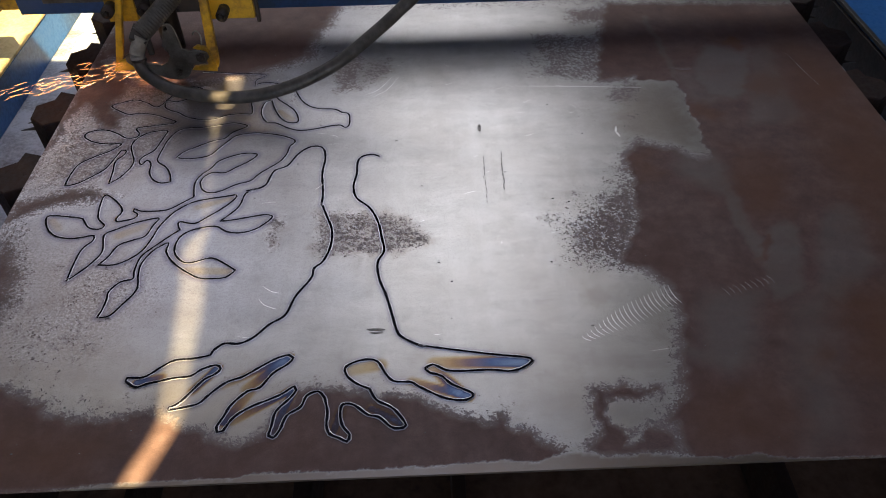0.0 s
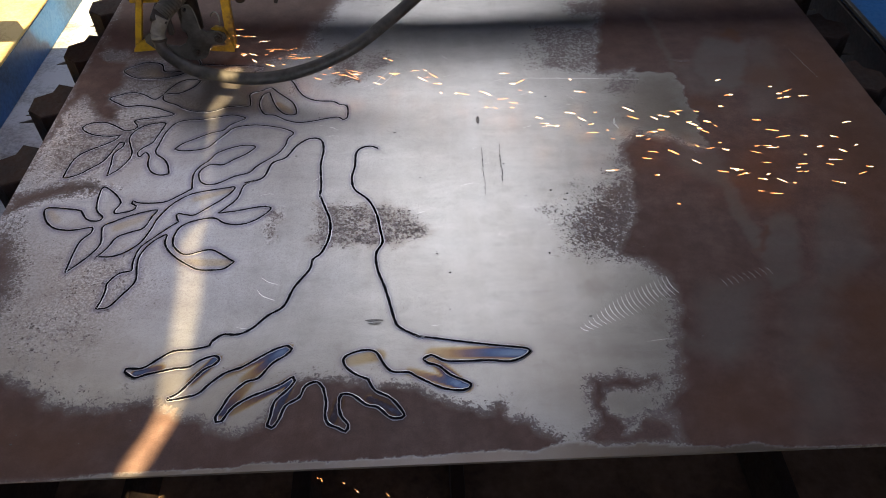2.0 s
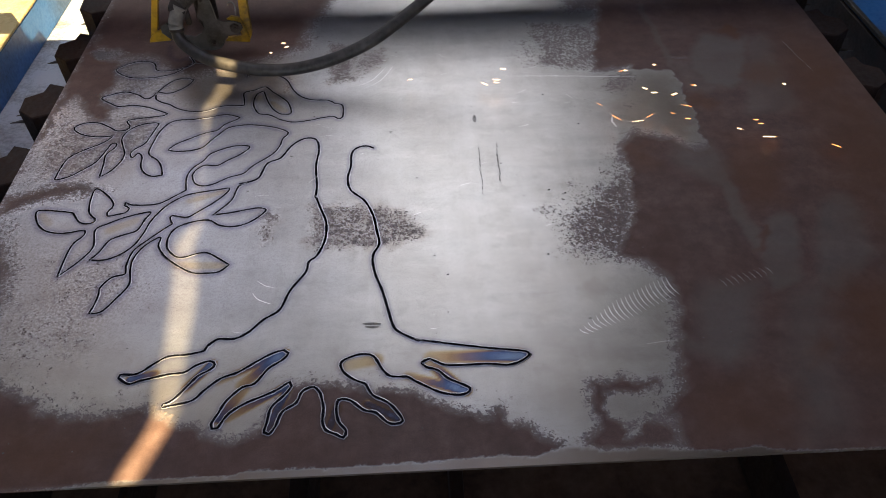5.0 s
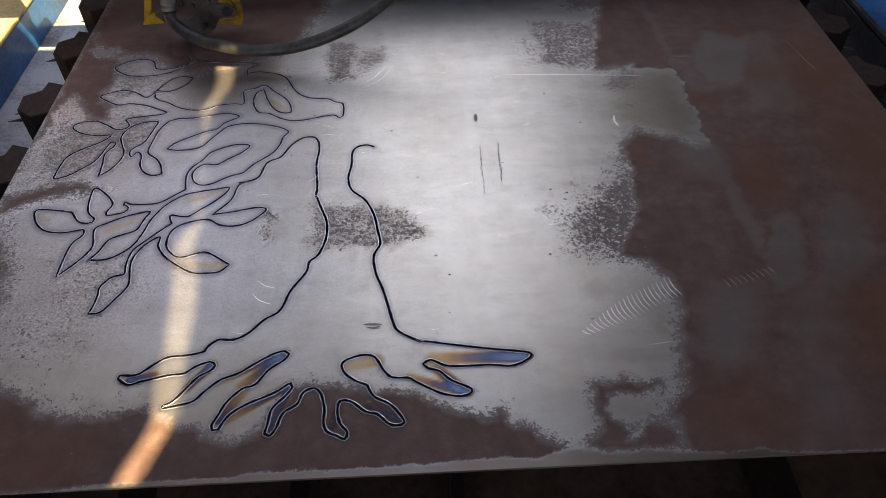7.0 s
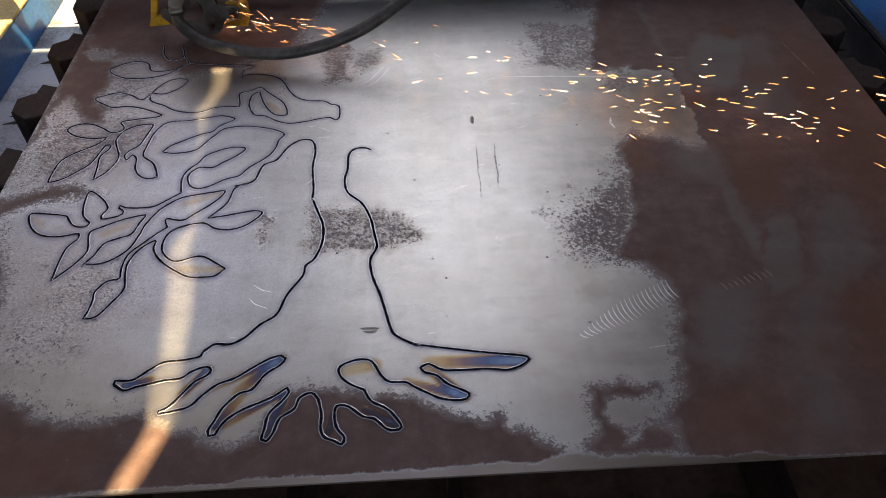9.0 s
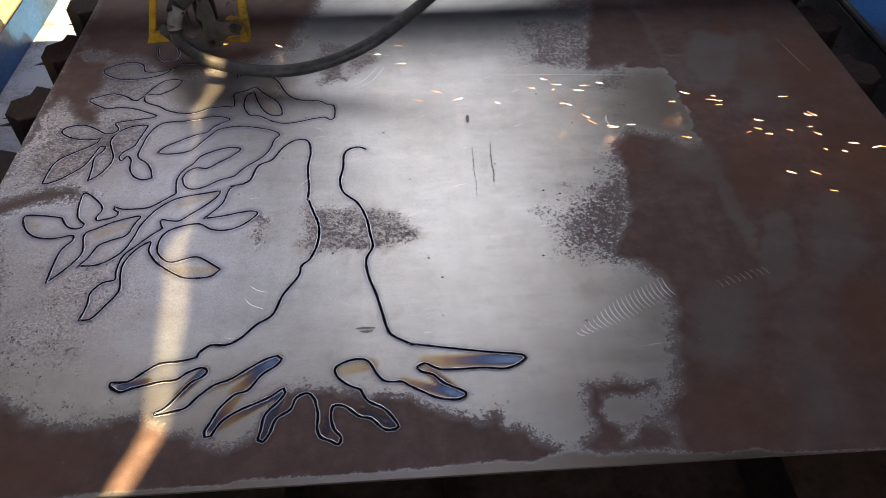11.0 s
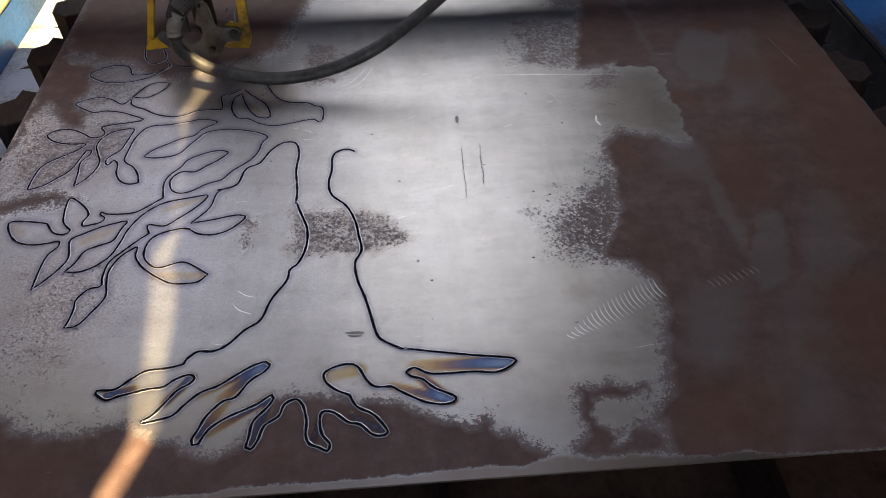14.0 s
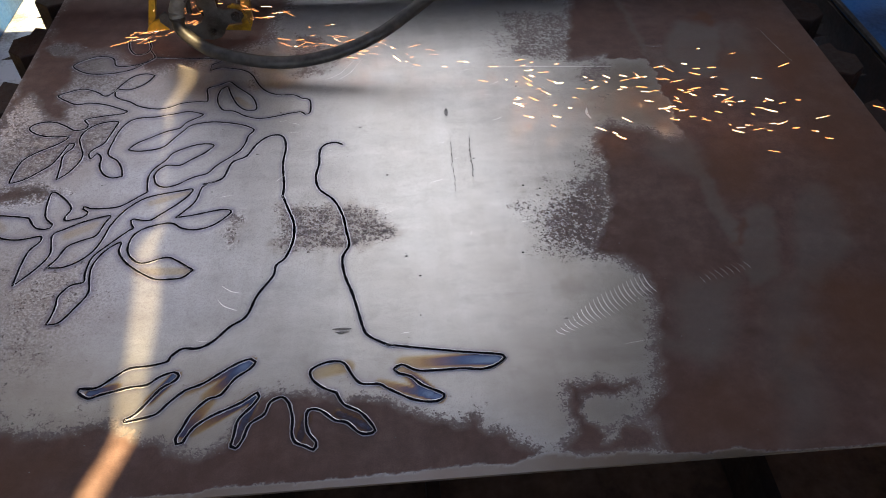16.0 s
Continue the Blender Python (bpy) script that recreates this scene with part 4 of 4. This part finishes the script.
# ---- torch carriage ----
def carriage():
    """Origin: on the plate below the torch's hose joint."""
    c = tagged(new("torch_carriage"), "yellow torch carriage with grey lever and black hose", "plasma torch")
    def cut_sheet(name, outline, depth, thick, mat, label="", bevel=0.001):
        bm = bmesh.new()
        prism(bm, outline, thick, pose(0, depth + thick, 0, 90, 0, 0), bevel)
        bmesh.ops.recalc_face_normals(bm, faces=bm.faces)
        return part(name, bm, mat, c, label)

    cut_sheet("side_leg", [(-0.055, 0.020), (-0.035, 0.044), (0.005, 0.182), (-0.006, 0.183)], 0.038, 0.014, YELLOW, "yellow bent sheet leg")
    cut_sheet("foot", [(-0.055, 0.022), (-0.012, 0.025), (-0.011, 0.041), (-0.021, 0.050), (-0.038, 0.044), (-0.051, 0.031)], 0.030, 0.006, YELLOW, "yellow rounded foot")
    cut_sheet("side_leg", [(0.127, 0.016), (0.143, 0.018), (0.147, 0.029), (0.154, 0.175), (0.139, 0.175)], 0.040, 0.012, YELLOW, "yellow bent sheet leg")
    cut_sheet("foot", [(0.094, 0.019), (0.142, 0.015), (0.143, 0.025), (0.138, 0.050), (0.131, 0.068), (0.116, 0.072), (0.106, 0.066), (0.119, 0.061), (0.127, 0.047), (0.128, 0.030), (0.101, 0.027)], 0.032, 0.006, YELLOW, "yellow hooked foot", 0.0006)
    for x0, x1 in ((-0.052, 0.004), (0.132, 0.226)):
        part("back_plate", boxed(x0, x1, 0.080, 0.092, 0.100, 0.27, 0.002), YELLOW, c, "yellow mounting plate")
    part("back_plate", boxed(0.0045, 0.1315, 0.082, 0.090, 0.115, 0.27, 0.002), DARK, c, "black slide plate")
    part("guide_rod", boxed(0.229, 0.236, 0.074, 0.084, 0.094, 0.20, 0.002), DARK, c, "black steel rod")
    for x, z in ((0.170, 0.120), (0.027, 0.134), (-0.040, 0.132)):
        bm = bmesh.new()
        rod(bm, (x, 0.080, z), (x, 0.050, z), 0.011, sides=20)
        rod(bm, (x, 0.050, z), (x, 0.043, z), 0.006, sides=6)
        part("roller", bm, DARK, c, "black guide roller", True)
    cut_sheet("lever_plate", [(0.065, 0.119), (0.070, 0.124), (0.080, 0.123), (0.085, 0.110), (0.089, 0.090), (0.090, 0.073), (0.101, 0.067), (0.122, 0.067), (0.134, 0.062), (0.136, 0.052), (0.127, 0.041), (0.105, 0.039), (0.098, 0.030), (0.093, 0.018), (0.085, 0.010), (0.068, 0.006), (0.052, 0.008), (0.036, 0.015), (0.016, 0.020), (-0.007, 0.033), (-0.021, 0.048), (-0.021, 0.060), (-0.008, 0.068), (0.000, 0.059), (0.016, 0.042), (0.041, 0.037), (0.055, 0.044), (0.063, 0.058), (0.063, 0.070), (0.053, 0.078), (0.061, 0.097)], 0.020, 0.005, GREY, "grey zinc-plated lever plate", 0.0005)
    for x, z, r in ((0.122, 0.055, 0.009), (0.075, 0.024, 0.0055), (0.071, 0.115, 0.003)):
        bm = bmesh.new()
        rod(bm, (x, 0.021, z), (x, 0.014, z), r, sides=6)
        rod(bm, (x, 0.014, z), (x, 0.011, z), r * 0.5, sides=10)
        part("bolt", bm, DARK, c, "black hex bolt")
    bm = bmesh.new()
    tube(bm, spline([(0.117, 0.022, 0.100), (0.120, 0.020, 0.106), (0.126, 0.020, 0.108), (0.131, 0.020, 0.100), (0.129, 0.021, 0.081)], 0.002), 0.0016, 8)
    part("spring_wire", bm, SLEEVE, c, "bent bright spring wire")
    bm = bmesh.new()
    tube(bm, spline([(0.066, 0.018, 0.122), (0.080, 0.018, 0.124), (0.087, 0.018, 0.110), (0.091, 0.018, 0.074)], 0.002), 0.0011, 8)
    part("lever_rim", bm, SLEEVE, c, "worn bright lever edge")
    # torch body and tip
    bm = bmesh.new()
    rod(bm, (0.064, 0.060, 0.190), (0.064, 0.060, 0.055), 0.021, sides=24)
    rod(bm, (0.064, 0.060, 0.055), (0.064, 0.060, 0.022), 0.018, 0.011, sides=24)
    part("torch_body", bm, DARK, c, "black torch body", True)
    bm = bmesh.new()
    rod(bm, (0.064, 0.060, 0.022), (0.064, 0.060, 0.006), 0.009, 0.005, sides=20)
    part("nozzle", bm, BRASS, c, "copper cutting nozzle", True)
    # ribbed boot, sleeve and hose
    line = spline([(0.048, -0.046, 0.140), (0.073, -0.020, 0.158), (0.099, 0.010, 0.178), (0.130, 0.045, 0.205)], 0.0008)
    bm = bmesh.new()
    tube(bm, line, lambda t: 0.0172 + 0.0005 * max(-0.5, math.sin(t * 170)), 8)
    part("ribbed_boot", bm, RUBBER, c, "ribbed black rubber boot", True)
    bm = bmesh.new()
    box(bm, -0.015, 0.015, -0.016, 0.016, -0.008, 0.008, 0.003, pose(0.048, -0.047, 0.140, 35, 25, 0))
    part("clamp", bm, DARK, c, "square black hose clamp")
    part("clamp_tab", boxed(0.052, 0.061, -0.046, -0.036, 0.098, 0.138, 0.002), DARK, c)
    bm = bmesh.new()
    tube(bm, spline([(0.052, -0.052, 0.139), (0.044, -0.056, 0.125), (0.038, -0.060, 0.111), (0.038, -0.062, 0.098)], 0.002), 0.0128, 22)
    part("sleeve", bm, SLEEVE, c, "dusty grey hose sleeve", True)
    bm = bmesh.new()
    tube(bm, spline([Vector(p) - Vector(HOSE[0]) for p in HOSE], 0.006), 0.0113, 20)
    hose = part("hose", bm, RUBBER, c, "long sagging black rubber hose", True)
    hose.matrix_basis = pose(*HOSE[0])
    bm = bmesh.new()
    rod(bm, (0.0378, -0.0612, 0.1010), (0.0380, -0.0625, 0.0965), 0.0138, sides=22)
    part("ring", bm, DARK, c, "black ring on the hose", True)
    return c, hose


HOSE = [(0.038, -0.062, 0.098), (0.046, -0.075, 0.081), (0.09, -0.094, 0.059), (0.141, -0.105, 0.051), (0.192, -0.112, 0.048), (0.242, -0.112, 0.05), (0.294, -0.11, 0.061), (0.345, -0.1, 0.076), (0.397, -0.085, 0.098), (0.448, -0.061, 0.127), (0.5, -0.034, 0.16), (0.56, 0.0, 0.205), (0.66, 0.1, 0.3)]
CARRIAGE, TORCH_HOSE = carriage()
# seconds, degrees by which the hose hangs lower
HANG = [(0, 0), (1.5, 0.8), (3.5, 3.2), (5, 3.0), (7, 2.4), (9, 3.6), (11, 3.2), (12.5, 3.0), (14.5, 4.0), (16, 5.0)]
CARRIAGE_0 = (0.125, 0.833)
# seconds, shift along the beam, shift of the gantry
RIDE = [(0, 0, 0), (0.5, -0.006, 0.005), (1, 0.001, 0.021), (1.5, 0.015, 0.032), (2, 0.031, 0.041), (2.5, 0.048, 0.042), (3, 0.066, 0.032), (3.5, 0.080, 0.028), (4, 0.084, 0.040), (5.2, 0.066, 0.0755), (6.5, 0.046, 0.114), (7, 0.045, 0.131), (7.5, 0.044, 0.150), (8, 0.047, 0.162), (8.5, 0.058, 0.149), (9, 0.068, 0.131), (10.2, 0.081, 0.093), (11.5, 0.095, 0.052), (12, 0.100, 0.035), (12.5, 0.106, 0.019), (13, 0.112, 0.017), (13.5, 0.113, 0.034), (14, 0.116, 0.051), (14.5, 0.122, 0.065), (15, 0.129, 0.082), (15.5, 0.138, 0.093), (16, 0.142, 0.080)]


# ---- sparks ----
def spark_burst(rnd, n, spread, long=0.022):
    bm = bmesh.new()
    for i in range(n):
        ln, r = 0.006 + long * rnd.random(), (0.00034 + 0.0004 * rnd.random()) * (1 if 0.01 < long < 0.03 else 0.5)
        a = Vector((0.012 + abs(rnd.gauss(0, spread * 7.0)), rnd.gauss(0, spread * 1.4), abs(rnd.gauss(0, 0.010))))
        d = Vector((1, rnd.gauss(0.14, 0.24), rnd.gauss(0, 0.2))).normalized()
        before = len(bm.faces)
        rod(bm, a - d * ln * 0.6, a, r * 0.3, r, sides=5)
        rod(bm, a, a + d * ln * 0.4, r, r * 0.2, sides=5)
        hot = 1 if rnd.random() < (0.36 if long < 0.03 else 0.1) else 0
        bm.faces.ensure_lookup_table()
        for f in bm.faces[before:]:
            f.material_index = hot
    return tagged(part("spark_burst", bm, [SPARK, SPARK_HOT]), "glowing orange cutting sparks flying over the plate", "sparks", "cutting sparks", "stuff")


def place_at(rows, t):
    for a, b in zip(rows, rows[1:]):
        if a[0] <= t <= b[0]:
            k = (t - a[0]) / (b[0] - a[0])
            return [p + (q - p) * k for p, q in zip(a[1:], b[1:])]
    return list(rows[0][1:]) if t < rows[0][0] else list(rows[-1][1:])


# from, to (seconds), bursts a second, towards: 1 to the right, -1 to the left
SHOWERS = [(-0.20, 0.28, 70, -1), (1.0, 1.2, 14, 1), (1.2, 3.0, 44, 1), (3.0, 3.1, 32, 1), (4.4, 5.6, 12, 1), (7.88, 8.75, 46, 1), (8.75, 10.2, 34, 1), (10.4, 12.6, 18, 1), (15.45, 15.7, 12, 1), (15.3, 16.0, 46, 1), (15.95, 16.0, 80, -1),
           (1.2, 3.6, 16, 2), (7.75, 9.2, 22, 2), (11.6, 12.7, 7, 2), (15.3, 16.0, 24, 2)]
FLIGHTS = []


def sparks():
    rnd = random.Random(11)
    for t0, t1, rate, side in SHOWERS:
        k = 0
        while t0 + k / rate < t1:
            t = t0 + (k + rnd.random()) / rate
            k += 1
            ob = spark_burst(rnd, 4 if side == 1 else 9, 0.015 if side == 1 else 0.008, 0.016 if side == 1 else 0.035)
            dx, dy = place_at(RIDE, max(t, 0))
            start = Vector((CARRIAGE_0[0] + 0.064 + dx, CARRIAGE_0[1] + 0.060 + dy, PLATE_Z + 0.012))
            if side > 0:
                way = radians(rnd.gauss(-22, 3.6))
                speed = 3.0 + rnd.random() * 0.8
                run = (1.12 + 0.5 * rnd.random() - start.x) / math.cos(way)
                if side == 2:                                          # dull red ones that die out near the torch
                    run, speed = 0.06 + 0.36 * rnd.random(), 1.5
            else:
                way = radians(180 + rnd.gauss(20, 5))
                speed = 1.6 + rnd.random() * 0.5
                run = (start.x + 0.15) / -math.cos(way)
            turn = math.degrees(way)
            path = []
            hop = 0.005 + 0.035 * rnd.random()
            hops = 1.2 + rnd.random()
            late = t
            for s in (0, 0.2, 0.4, 0.6, 0.8, 1.0):
                q = start + Vector((math.cos(way), math.sin(way), 0)) * run * s
                q.z = PLATE_Z + 0.006 + hop * abs(math.sin(s * math.pi * hops))
                # they lose their speed once they skip on the plate
                late = t if s == 0 else late + 0.2 * run / (speed * (1.0 if s < 0.55 or side != 1 else 0.6 if s < 0.7 else 0.24))
                path.append((late, pose(*q, 0, 0, turn)))
            end = path[-1][1].translation + Vector((0.02 * math.cos(way), 0.02 * math.sin(way), -0.1 if side > 0 else -0.4))
            path.append((late + (0.06 if side > 0 else 0.3), pose(*end, 0, 0, turn)))
            FLIGHTS.append((ob, path))


sparks()


def dripping_sparks():
    """Sparks that fall through the cut and skip along the tray to the near end."""
    rnd = random.Random(5)
    for t0, t1, rate in ((0.80, 1.6, 20), (1.6, 2.1, 6), (3.0, 3.3, 5)):
        k = 0
        while t0 + k / rate < t1:
            t = t0 + (k + rnd.random()) / rate
            k += 1
            ob = spark_burst(rnd, 7, 0.02, 0.004)
            dx, dy = place_at(RIDE, t)
            a = Vector((CARRIAGE_0[0] + 0.064 + dx, CARRIAGE_0[1] + 0.06 + dy, PLATE_Z - 0.10))
            b = Vector((rnd.uniform(0.2, 0.62), rnd.uniform(0.10, 0.20), 0.475))
            path = [(t + 0.08 * i, pose(*a.lerp(b, i / 5), 0, 0, -60)) for i in range(6)]
            for i in range(1, 5):                                             # skips along the tray
                path.append((t + 0.4 + 0.1 * i, pose(b.x + 0.01 * i, b.y - 0.028 * i, 0.475 + 0.03 * abs(math.sin(i * 1.9)), 0, 0, -60)))
            path.append((t + 0.9, pose(b.x + 0.04, b.y - 0.12, 0.425, 0, 0, -60)))         # sinks into the dust
            FLIGHTS.append((ob, path))


dripping_sparks()


# ---- what moves ----
def motions():
    x0, y0 = CARRIAGE_0
    walk(CARRIAGE, [(t, pose(x0 + dx, y0 + dy, PLATE_Z)) for t, dx, dy in RIDE])
    walk(TORCH_HOSE, [(t, pose(*HOSE[0], 0, a, 0)) for t, a in HANG])
    walk(GANTRY, [(t, pose(0, BEAM_Y + dy, PLATE_Z)) for t, dx, dy in RIDE])
    walk(LATE["leaf_top"], [(0, pose(0, 0, -0.003)), (0.6, pose(0, 0, -0.003)), (1.0, pose(0, 0, 0)), (16, pose(0, 0, 0))])
    walk(LATE["leaf_tip"], [(0, pose(0, 0, -0.003)), (7.2, pose(0, 0, -0.003)), (7.8, pose(0, 0, 0)), (16, pose(0, 0, 0))])
    for ob, path in FLIGHTS:
        rows = list(path)
        if rows[0][0] > 0.06:
            wait = rows[0][1].copy()                                   # molten metal below the cut
            wait.translation.z = PLATE_Z - 0.10
            first = rows[0][0]
            rows = [(0.0, wait), *[(first - d, wait) for d in (0.25, 0.14, 0.03) if first - d > 0.02], *rows]
        else:
            while len(rows) > 1 and rows[1][0] <= 0.03:
                rows.pop(0)
            (ta, ma), (tb, mb) = rows[0], rows[1]
            rows[0] = (0.0, ma.lerp(mb, min(1, max(0, -ta / (tb - ta)))))
        keep = [r for r in rows if r[0] < 15.97]
        if len(keep) < len(rows):
            (ta, ma), (tb, mb) = keep[-1], rows[len(keep)]
            rows = [*keep, (16.0, ma.lerp(mb, (16.0 - ta) / (tb - ta)))]
        else:
            last, rest = rows[-1]
            rows = [*rows, *[(last + d, rest) for d in (0.1, 0.2) if last + d < 15.9], (16.0, rest)]
        walk(ob, rows)


motions()
